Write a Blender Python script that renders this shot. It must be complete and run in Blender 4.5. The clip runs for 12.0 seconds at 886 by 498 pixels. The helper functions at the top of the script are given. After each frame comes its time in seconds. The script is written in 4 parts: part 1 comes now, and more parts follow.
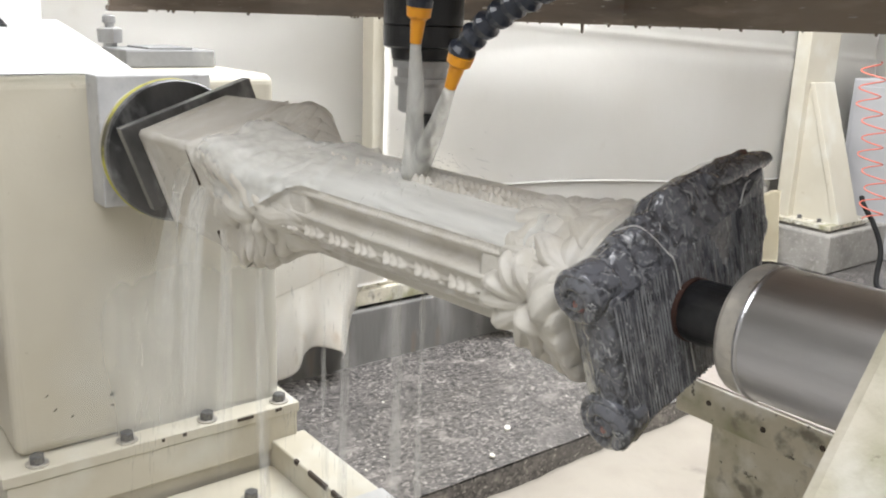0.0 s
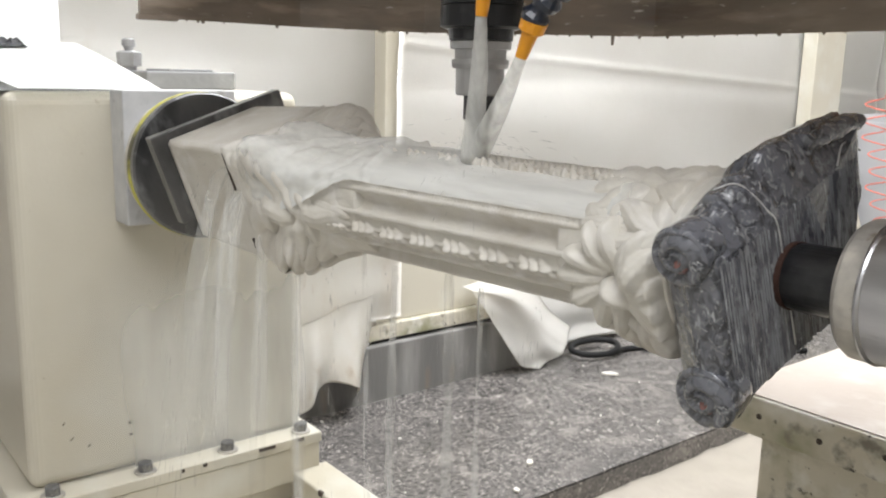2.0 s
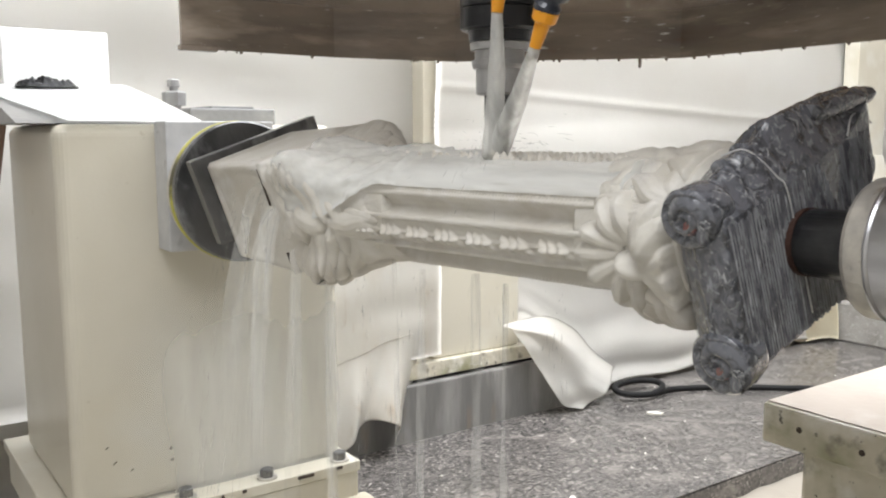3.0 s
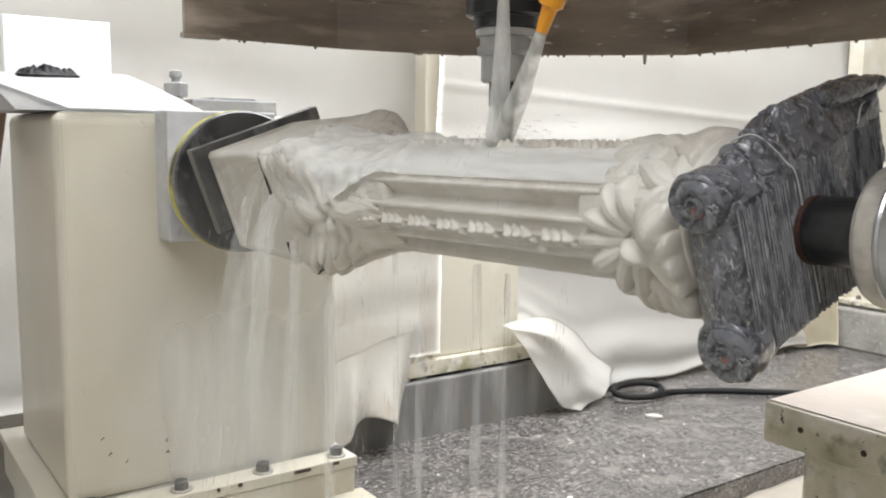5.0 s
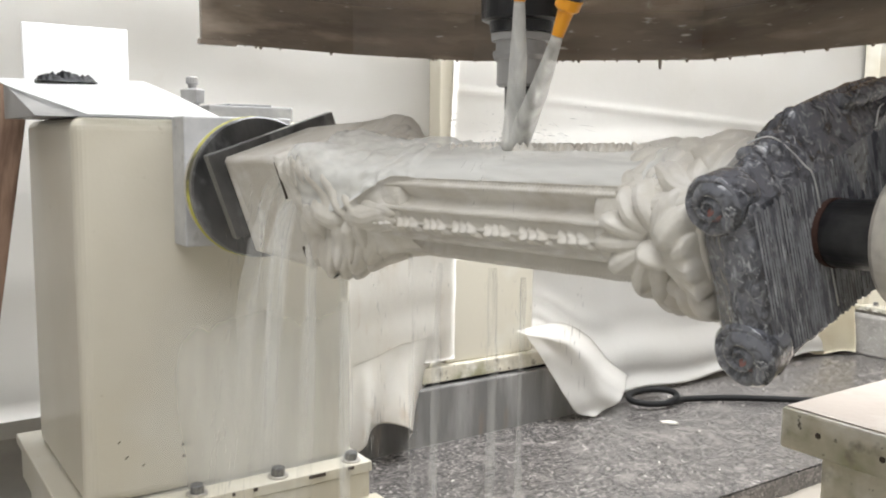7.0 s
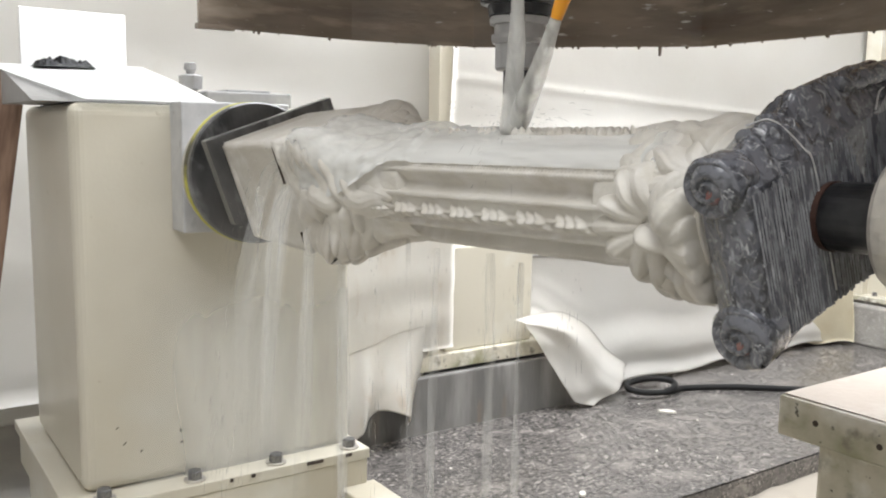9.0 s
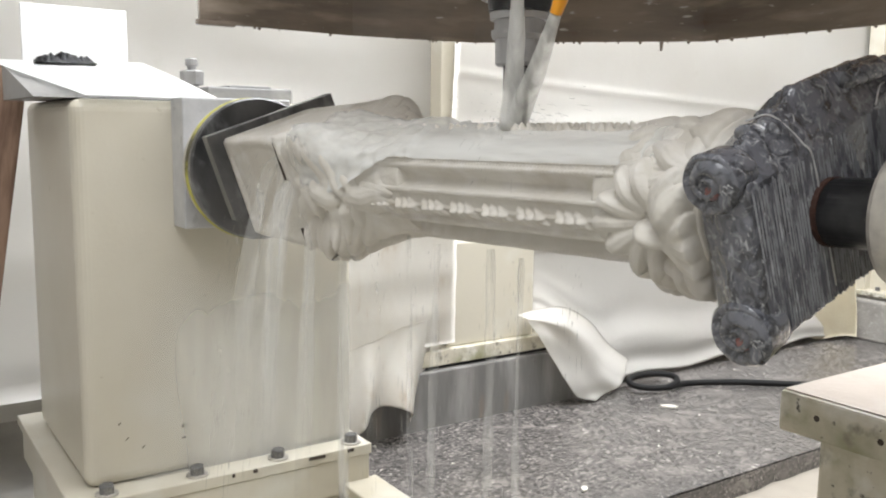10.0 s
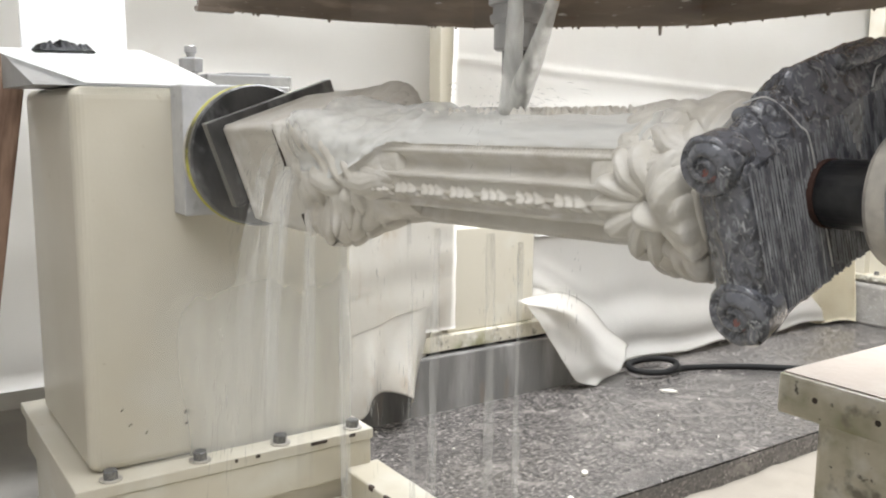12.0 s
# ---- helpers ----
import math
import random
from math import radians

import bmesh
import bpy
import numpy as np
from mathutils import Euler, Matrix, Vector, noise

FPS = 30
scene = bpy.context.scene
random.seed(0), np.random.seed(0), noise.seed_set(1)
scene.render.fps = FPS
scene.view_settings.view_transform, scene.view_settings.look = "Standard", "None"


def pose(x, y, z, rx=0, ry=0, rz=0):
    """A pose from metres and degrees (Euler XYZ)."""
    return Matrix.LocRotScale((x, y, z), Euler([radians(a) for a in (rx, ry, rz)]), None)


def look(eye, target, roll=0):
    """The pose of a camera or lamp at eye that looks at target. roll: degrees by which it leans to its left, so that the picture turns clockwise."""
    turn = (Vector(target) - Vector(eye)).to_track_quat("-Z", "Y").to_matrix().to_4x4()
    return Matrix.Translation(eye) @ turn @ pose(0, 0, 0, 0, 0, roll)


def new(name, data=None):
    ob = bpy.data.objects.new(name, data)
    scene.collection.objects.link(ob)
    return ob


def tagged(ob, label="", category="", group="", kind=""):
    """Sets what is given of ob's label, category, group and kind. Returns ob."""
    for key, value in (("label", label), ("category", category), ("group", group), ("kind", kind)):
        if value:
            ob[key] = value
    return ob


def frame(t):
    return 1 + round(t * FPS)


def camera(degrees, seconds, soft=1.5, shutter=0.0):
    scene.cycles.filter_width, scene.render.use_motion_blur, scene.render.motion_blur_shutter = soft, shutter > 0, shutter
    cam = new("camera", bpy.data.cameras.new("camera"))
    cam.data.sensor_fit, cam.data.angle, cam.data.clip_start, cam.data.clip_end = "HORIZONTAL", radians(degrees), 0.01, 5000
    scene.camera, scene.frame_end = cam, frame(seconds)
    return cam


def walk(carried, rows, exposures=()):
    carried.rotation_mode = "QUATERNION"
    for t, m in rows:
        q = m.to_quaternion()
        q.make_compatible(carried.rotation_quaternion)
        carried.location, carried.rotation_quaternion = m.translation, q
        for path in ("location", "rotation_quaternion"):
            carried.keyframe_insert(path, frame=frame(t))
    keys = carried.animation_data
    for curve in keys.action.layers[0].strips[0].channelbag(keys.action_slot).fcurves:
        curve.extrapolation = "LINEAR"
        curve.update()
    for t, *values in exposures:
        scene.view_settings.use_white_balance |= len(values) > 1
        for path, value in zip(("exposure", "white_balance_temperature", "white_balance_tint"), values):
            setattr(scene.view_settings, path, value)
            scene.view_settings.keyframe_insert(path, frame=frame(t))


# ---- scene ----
cam = camera(54.0, 12.0, soft=2.0, shutter=0.4)
PATH = [
    (0, (0.079, 0.326, 1.357), (-1.444, 1.516, 0.845), 1.9),
    (0.5, (0.083, 0.314, 1.358), (-1.451, 1.491, 0.846), 2.0),
    (1, (0.084, 0.3, 1.359), (-1.454, 1.472, 0.849), 2.3),
    (1.5, (0.041, 0.262, 1.331), (-1.48, 1.468, 0.851), 1.9),
    (2, (-0.005, 0.274, 1.252), (-1.542, 1.492, 0.86), 1.3),
    (2.5, (0.029, 0.28, 1.187), (-1.556, 1.471, 0.921), 1.1),
    (3, (0.048, 0.275, 1.168), (-1.571, 1.42, 0.908), -0.1),
    (3.2, (0.039, 0.272, 1.16), (-1.59, 1.402, 0.898), 0.3),
    (5, (0.037, 0.279, 1.145), (-1.582, 1.425, 0.892), 0.8),
    (5.5, (0.037, 0.283, 1.144), (-1.586, 1.426, 0.901), 0.6),
    (6, (0.041, 0.28, 1.144), (-1.587, 1.419, 0.906), 0.6),
    (6.5, (0.04, 0.28, 1.144), (-1.594, 1.409, 0.908), 0.6),
    (7, (0.038, 0.275, 1.141), (-1.601, 1.396, 0.903), 0.7),
    (9, (0.037, 0.279, 1.133), (-1.599, 1.4, 0.872), 0.9),
    (9.5, (0.039, 0.281, 1.134), (-1.598, 1.399, 0.867), 0.8),
    (10, (0.039, 0.282, 1.134), (-1.599, 1.397, 0.862), 0.8),
    (10.5, (0.041, 0.28, 1.132), (-1.6, 1.39, 0.856), 0.8),
    (11, (0.044, 0.279, 1.134), (-1.598, 1.386, 0.855), 0.7),
    (11.5, (0.048, 0.279, 1.136), (-1.594, 1.386, 0.856), 0.7),
    (12, (0.046, 0.277, 1.131), (-1.588, 1.39, 0.83), 0.5),
]
walk(cam, [(t, look(eye, target, roll)) for t, eye, target, roll in PATH])

scene.view_settings.exposure = 0.2

# ---- world and lights ----
world = bpy.data.worlds.new("world")
scene.world = world
world.use_nodes = True
wn = world.node_tree.nodes
sky = wn.new("ShaderNodeTexSky")
sky.sky_type, sky.sun_disc = "NISHITA", False
sky.sun_elevation, sky.sun_rotation = radians(55), radians(140)
world.node_tree.links.new(sky.outputs[0], wn["Background"].inputs[0])
wn["Background"].inputs[1].default_value = 0.1


def area_lamp(name, m, sx, sy, watts, color=(1, 1, 1)):
    data = bpy.data.lights.new(name, "AREA")
    data.shape, data.size, data.size_y, data.energy, data.color = "RECTANGLE", sx, sy, watts, color
    ob = new(name, data)
    ob.matrix_world = m
    return ob


# two unseen lamps added overhead to brighten the tarpaulins and the headstock
area_lamp("added_overhead_lamp", pose(-1.75, 3.1, 4.15), 2.6, 4.4, 400, (0.975, 0.985, 1.0))
area_lamp("added_overhead_lamp", pose(0.9, -0.8, 4.15), 2.6, 3.0, 130, (0.975, 0.985, 1.0))

# ---- materials ----


def material(name, base, rough=0.5, metal=0.0, spots=(), bump=0.0, bump_scale=60.0, coat=0.0, specular=0.5, stretch=(1, 1, 1)):
    """Principled material; spots: (colour, noise scale, low, high, detail) laid over base in order."""
    m = bpy.data.materials.new(name)
    m.use_nodes = True
    n, l = m.node_tree.nodes, m.node_tree.links
    b = n["Principled BSDF"]
    b.inputs["Roughness"].default_value, b.inputs["Metallic"].default_value = rough, metal
    b.inputs["Coat Weight"].default_value, b.inputs["Specular IOR Level"].default_value = coat, specular
    b.inputs["Coat Roughness"].default_value = 0.08
    coord = n.new("ShaderNodeTexCoord")
    mapping = n.new("ShaderNodeMapping")
    mapping.inputs["Scale"].default_value = stretch
    l.new(coord.outputs["Object"], mapping.inputs[0])
    last = n.new("ShaderNodeRGB")
    last.outputs[0].default_value = (*base, 1)
    out = last.outputs[0]
    for color, size, low, high, detail in spots:
        tex = n.new("ShaderNodeTexNoise")
        tex.inputs["Scale"].default_value, tex.inputs["Detail"].default_value = size, detail
        tex.inputs["Distortion"].default_value = 1.4 if detail >= 12 else 0.0
        l.new(mapping.outputs[0], tex.inputs["Vector"])
        ramp = n.new("ShaderNodeMapRange")
        ramp.inputs[1].default_value, ramp.inputs[2].default_value = low, high
        l.new(tex.outputs["Fac"], ramp.inputs[0])
        mix = n.new("ShaderNodeMix")
        mix.data_type = "RGBA"
        l.new(ramp.outputs[0], mix.inputs[0])
        l.new(out, mix.inputs[6])
        mix.inputs[7].default_value = (*color, 1)
        out = mix.outputs[2]
    l.new(out, b.inputs["Base Color"])
    if bump:
        tex = n.new("ShaderNodeTexNoise")
        tex.inputs["Scale"].default_value, tex.inputs["Detail"].default_value = bump_scale, 6
        l.new(mapping.outputs[0], tex.inputs["Vector"])
        bn = n.new("ShaderNodeBump")
        bn.inputs["Strength"].default_value, bn.inputs["Distance"].default_value = bump, 0.01
        l.new(tex.outputs["Fac"], bn.inputs["Height"])
        l.new(bn.outputs[0], b.inputs["Normal"])
    return m


def water_material(name, low, high, scale, stretch, most=0.8, thin=()):
    """White foaming water: bright droplets over clear gaps; thin: (axis, from, to) over which it thins out along its own length."""
    m = bpy.data.materials.new(name)
    m.use_nodes = True
    n, l = m.node_tree.nodes, m.node_tree.links
    b = n["Principled BSDF"]
    b.inputs["Base Color"].default_value = (0.90, 0.905, 0.875, 1)
    b.inputs["Roughness"].default_value = 0.35
    coord, mapping, tex, ramp = (n.new("ShaderNode" + k) for k in ("TexCoord", "Mapping", "TexNoise", "MapRange"))
    mapping.inputs["Scale"].default_value = stretch
    tex.inputs["Scale"].default_value, tex.inputs["Detail"].default_value = scale, 4
    ramp.inputs[1].default_value, ramp.inputs[2].default_value, ramp.inputs[4].default_value = low, high, most
    l.new(coord.outputs["Object"], mapping.inputs[0])
    l.new(mapping.outputs[0], tex.inputs["Vector"])
    l.new(tex.outputs["Fac"], ramp.inputs[0])
    out = ramp.outputs[0]
    for axis, start, end in thin:
        split, fade, times = (n.new("ShaderNode" + k) for k in ("SeparateXYZ", "MapRange", "Math"))
        fade.interpolation_type = "SMOOTHSTEP"
        fade.inputs[1].default_value, fade.inputs[2].default_value = start, end
        times.operation = "MULTIPLY"
        l.new(coord.outputs["Generated"], split.inputs[0])
        l.new(split.outputs[axis], fade.inputs[0])
        l.new(out, times.inputs[0])
        l.new(fade.outputs[0], times.inputs[1])
        out = times.outputs[0]
    l.new(out, b.inputs["Alpha"])
    return m


CREAM = material("cream_paint", (0.565, 0.53, 0.44), 0.34, spots=[((0.49, 0.45, 0.355), 2.2, 0.45, 0.75, 4), ((0.64, 0.635, 0.575), 5.0, 0.5, 0.8, 5), ((0.45, 0.40, 0.30), 30.0, 0.70, 0.80, 8)], bump=0.05, bump_scale=90)
# darker copy of the cream paint; holds the headstock's warm upper shade, with stains
SHADED_STAINED_CREAM = material("shaded_stained_cream_paint", (0.555, 0.52, 0.43), 0.32, spots=[((0.48, 0.44, 0.345), 2.0, 0.42, 0.72, 5), ((0.56, 0.54, 0.47), 4.0, 0.52, 0.80, 7), ((0.36, 0.31, 0.22), 30.0, 0.70, 0.80, 8)], bump=0.05, bump_scale=90)
DIRTY_CREAM = material("dirty_cream_paint", (0.58, 0.54, 0.44), 0.5, spots=[((0.30, 0.29, 0.18), 6.0, 0.47, 0.66, 8), ((0.70, 0.68, 0.62), 13.0, 0.5, 0.7, 8), ((0.22, 0.20, 0.16), 18.0, 0.56, 0.68, 9), ((0.06, 0.05, 0.04), 40.0, 0.66, 0.72, 8)], bump=0.35, bump_scale=45)
CHIP = material("rusted_chip", (0.06, 0.045, 0.035), 0.8, bump=0.3)
MARBLE = material("wet_marble", (0.66, 0.635, 0.575), 0.40, spots=[((0.57, 0.535, 0.47), 7.0, 0.4, 0.68, 7), ((0.70, 0.675, 0.635), 24.0, 0.5, 0.75, 6)], bump=0.18, bump_scale=130, specular=0.4)
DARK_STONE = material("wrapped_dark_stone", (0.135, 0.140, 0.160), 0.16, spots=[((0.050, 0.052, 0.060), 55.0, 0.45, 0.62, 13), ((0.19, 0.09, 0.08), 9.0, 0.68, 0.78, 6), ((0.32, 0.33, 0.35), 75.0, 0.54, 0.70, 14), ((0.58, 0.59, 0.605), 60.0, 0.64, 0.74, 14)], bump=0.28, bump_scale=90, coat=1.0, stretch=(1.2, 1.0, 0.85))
RED_STONE = material("reddish_dark_stone", (0.22, 0.085, 0.075), 0.25, spots=[((0.10, 0.07, 0.075), 90.0, 0.45, 0.65, 6)], bump=0.2, coat=1.0)
FILM_EDGE = material("film_edge", (0.24, 0.245, 0.265), 0.2, spots=[((0.09, 0.09, 0.105), 80.0, 0.45, 0.60, 6), ((0.42, 0.43, 0.45), 90.0, 0.58, 0.70, 8)], coat=0.6, stretch=(1, 1.3, 0.35))
FILM_SEAM = material("gathered_film", (0.62, 0.62, 0.62), 0.3, spots=[((0.36, 0.36, 0.38), 60.0, 0.45, 0.65, 4)], coat=0.5)
DARK_PLATE = material("dark_wet_plate", (0.085, 0.083, 0.080), 0.35, spots=[((0.028, 0.028, 0.028), 9.0, 0.45, 0.65, 6), ((0.26, 0.26, 0.255), 16.0, 0.54, 0.74, 11)], bump=0.25, coat=0.3, stretch=(1, 1, 0.6))
BOLT = material("dull_zinc_bolt", (0.16, 0.16, 0.16), 0.45, 0.6, spots=[((0.30, 0.29, 0.27), 60.0, 0.5, 0.7, 6)], bump=0.2)
STEEL = material("machined_steel", (0.60, 0.60, 0.62), 0.30, 1.0, spots=[((0.46, 0.46, 0.475), 3.0, 0.4, 0.7, 4)], bump=0.04, bump_scale=30, stretch=(1, 8, 8))
DULL_STEEL = material("dull_wet_steel", (0.42, 0.42, 0.42), 0.4, 0.7, spots=[((0.28, 0.27, 0.26), 14.0, 0.45, 0.7, 6)], bump=0.1)
SCALED_STEEL = material("limescaled_steel", (0.40, 0.38, 0.35), 0.5, 0.5, spots=[((0.60, 0.57, 0.51), 22.0, 0.42, 0.62, 8), ((0.22, 0.19, 0.15), 40.0, 0.62, 0.75, 6)], bump=0.3, bump_scale=60)
BLACK_STEEL = material("blackened_steel", (0.022, 0.022, 0.024), 0.3, 0.4, spots=[((0.06, 0.06, 0.06), 20.0, 0.5, 0.7, 6)], bump=0.08)
RUST = material("rust", (0.055, 0.024, 0.016), 0.75, bump=0.4, bump_scale=120)
GREY_PAINT = material("grey_casting", (0.42, 0.42, 0.42), 0.45, spots=[((0.55, 0.55, 0.54), 9.0, 0.45, 0.7, 6), ((0.27, 0.26, 0.25), 22.0, 0.62, 0.75, 7)], bump=0.12)
COVER = material("dull_grey_plate", (0.22, 0.22, 0.22), 0.55, spots=[((0.30, 0.30, 0.29), 12.0, 0.5, 0.7, 6)], bump=0.1)
YELLOW = material("yellow_green_paint", (0.46, 0.43, 0.09), 0.5, spots=[((0.10, 0.09, 0.05), 9.0, 0.48, 0.60, 6)], bump=0.1)
BEAM = material("wet_brown_steel", (0.30, 0.245, 0.195), 0.2, spots=[((0.125, 0.098, 0.078), 3.0, 0.42, 0.66, 9), ((0.40, 0.335, 0.27), 9.0, 0.54, 0.70, 8), ((0.20, 0.09, 0.06), 6.0, 0.64, 0.76, 6), ((0.62, 0.59, 0.54), 40.0, 0.66, 0.74, 8)], bump=0.2, bump_scale=35, coat=0.4, stretch=(0.5, 0.5, 2.2))
SLAB = material("wet_granite", (0.130, 0.121, 0.114), 0.24, spots=[((0.062, 0.058, 0.056), 60.0, 0.45, 0.60, 10), ((0.29, 0.265, 0.248), 80.0, 0.54, 0.66, 10), ((0.33, 0.30, 0.28), 6.0, 0.55, 0.85, 15), ((0.085, 0.08, 0.077), 2.5, 0.50, 0.75, 9), ((0.42, 0.39, 0.365), 30.0, 0.63, 0.71, 12)], bump=0.45, bump_scale=80, coat=0.3, stretch=(1, 0.75, 1))
KERB = material("wet_grey_stone", (0.185, 0.18, 0.172), 0.35, spots=[((0.36, 0.35, 0.335), 7.0, 0.48, 0.72, 10), ((0.09, 0.088, 0.085), 3.0, 0.5, 0.7, 5), ((0.24, 0.19, 0.15), 10.0, 0.60, 0.74, 8)], bump=0.15, stretch=(1, 1, 0.22))
CONCRETE = material("concrete", (0.33, 0.315, 0.29), 0.8, spots=[((0.22, 0.21, 0.19), 7.0, 0.45, 0.7, 7), ((0.45, 0.43, 0.40), 30.0, 0.55, 0.75, 8)], bump=0.35)
SLURRY = material("pale_stone_slurry", (0.36, 0.325, 0.275), 0.5, spots=[((0.33, 0.295, 0.25), 5.0, 0.45, 0.7, 6), ((0.17, 0.155, 0.135), 3.0, 0.57, 0.66, 10)], bump=0.25, bump_scale=25)
DUST = material("pale_wet_stone_dust", (0.55, 0.485, 0.43), 0.3, spots=[((0.46, 0.40, 0.345), 4.0, 0.45, 0.7, 8), ((0.62, 0.57, 0.52), 14.0, 0.52, 0.72, 8)], bump=0.15)
TARP = material("white_tarpaulin", (0.82, 0.80, 0.755), 0.40, spots=[((0.76, 0.73, 0.675), 1.2, 0.4, 0.75, 6), ((0.70, 0.66, 0.59), 5.0, 0.68, 0.90, 9)], bump=0.06, bump_scale=14)
STAINED_TARP = material("stained_tarpaulin", (0.80, 0.775, 0.72), 0.30, spots=[((0.70, 0.64, 0.55), 4.0, 0.48, 0.75, 8), ((0.50, 0.40, 0.29), 8.0, 0.62, 0.80, 9)], bump=0.08, bump_scale=20, stretch=(1, 1.4, 0.6))
# yellowish light on the tarpaulin's foot, put into the base colour
YELLOW_LIT_TARP = material("yellow_lit_tarpaulin", (0.74, 0.68, 0.52), 0.45, spots=[((0.66, 0.58, 0.42), 5.0, 0.45, 0.7, 5)], bump=0.1)
WHITE = material("white_sheet_plastic", (0.88, 0.885, 0.87), 0.35, spots=[((0.80, 0.80, 0.77), 6.0, 0.6, 0.8, 5)])
WALL = material("workshop_wall", (0.72, 0.70, 0.66), 0.8, spots=[((0.62, 0.60, 0.56), 1.5, 0.45, 0.7, 5)])
FLOOR = material("workshop_floor", (0.38, 0.36, 0.33), 0.7, spots=[((0.28, 0.27, 0.25), 2.0, 0.4, 0.7, 6)], bump=0.2)
ORANGE = material("orange_plastic", (0.85, 0.36, 0.02), 0.35, spots=[((0.62, 0.24, 0.02), 60.0, 0.55, 0.7, 4)])
NAVY = material("navy_plastic", (0.016, 0.022, 0.038), 0.28, spots=[((0.10, 0.11, 0.13), 50.0, 0.62, 0.75, 6)], coat=0.4)
RUBBER = material("black_rubber", (0.012, 0.012, 0.012), 0.7, bump=0.1, specular=0.25)
RED = material("red_plastic", (0.66, 0.17, 0.12), 0.4)
CABINET = material("grey_cabinet_paint", (0.45, 0.45, 0.46), 0.5, spots=[((0.38, 0.38, 0.39), 3.0, 0.45, 0.7, 4)])
WOOD = material("brown_timber", (0.28, 0.18, 0.125), 0.7, spots=[((0.12, 0.065, 0.04), 6.0, 0.45, 0.7, 6)], bump=0.3, stretch=(6, 6, 1))
JET = water_material("water_jet_foam", -0.1, 0.95, 45, (1, 1, 0.05), 0.72)
STRAND = water_material("falling_water", 0.42, 0.85, 60, (1, 1, 0.10), 0.42)
DROPS = water_material("water_drops", 0.20, 0.7, 30, (1, 1, 1), 0.26)
SPLASH = water_material("thrown_water", 0.15, 0.90, 26, (1.5, 1, 0.10), 0.44, [("Z", 0.0, 0.9)])
FILM = water_material("running_water_film", 0.10, 0.62, 14, (0.12, 1, 1), 0.80, [("X", 0.0, 0.10), ("X", 1.0, 0.93), ("Y", 0.0, 0.06)])
# also paints the brighter light low on the headstock face, fading upward
WET_LIT_FACE = water_material("milky_water_and_lit_paint", 0.0, 0.9, 4, (1, 1.3, 0.25), 0.62, [("Z", 1.0, 0.45), ("Y", 0.0, 0.50)])

# ---- mesh helpers ----


def finish(name, bm, mat, parent=None, label="", smooth=False, m=None):
    data = bpy.data.meshes.new(name)
    bm.normal_update()
    bm.to_mesh(data)
    bm.free()
    data.materials.append(mat)
    if smooth:
        data.shade_smooth()
    ob = new(name, data)
    if parent:
        ob.parent = parent
    if m is not None:
        ob.matrix_basis = m
    return tagged(ob, label)


def part(name, bm, mat, parent, label="", smooth=False, m=None):
    return finish(name, bm, mat, parent, label, smooth, m)


def thing(name, label, category, m=None, group="", kind=""):
    ob = new(name)
    ob.empty_display_size = 0.05
    if m is not None:
        ob.matrix_basis = m
    return tagged(ob, label, category, group, kind)


def box(x0, x1, y0, y1, z0, z1, bevel=0.0, segments=2, bm=None):
    bm = bm or bmesh.new()
    made = bmesh.ops.create_cube(bm, size=1)["verts"]
    for v in made:
        v.co = ((x0 + x1) / 2 + v.co.x * (x1 - x0), (y0 + y1) / 2 + v.co.y * (y1 - y0), (z0 + z1) / 2 + v.co.z * (z1 - z0))
    if bevel:
        edges = list({e for v in made for e in v.link_edges})
        bmesh.ops.bevel(bm, geom=edges, offset=bevel, segments=segments, affect="EDGES", profile=0.5)
    return bm


def lathe(profile, steps=48, axis="z", bm=None, at=(0, 0, 0), closed=True):
    """Rings of (along, radius) about an axis."""
    bm = bm or bmesh.new()
    rings = []
    for along, r in profile:
        ring = []
        for k in range(steps):
            a = 2 * math.pi * k / steps
            c, s = r * math.cos(a), r * math.sin(a)
            p = (c, s, along) if axis == "z" else (along, c, s) if axis == "x" else (s, along, c)
            ring.append(bm.verts.new((p[0] + at[0], p[1] + at[1], p[2] + at[2])))
        rings.append(ring)
    for a, b in zip(rings, rings[1:]):
        for k in range(steps):
            bm.faces.new((a[k], a[(k + 1) % steps], b[(k + 1) % steps], b[k]))
    if closed:
        bm.faces.new(rings[0][::-1])
        bm.faces.new(rings[-1])
    return bm


def surface(fn, nu, nv, bm=None, wrap=False, thick=0.0):
    """A grid of fn(u, v), u and v from 0 to 1; wrap joins v's ends; thick gives it a back."""
    bm = bm or bmesh.new()
    cols = nv if wrap else nv + 1
    g = [[bm.verts.new(fn(i / nu, j / nv)) for j in range(cols)] for i in range(nu + 1)]
    faces = []
    for i in range(nu):
        for j in range(nv):
            k = (j + 1) % cols
            faces.append(bm.faces.new((g[i][j], g[i][k], g[i + 1][k], g[i + 1][j])))
    if thick:
        bmesh.ops.solidify(bm, geom=faces, thickness=thick)
    return bm


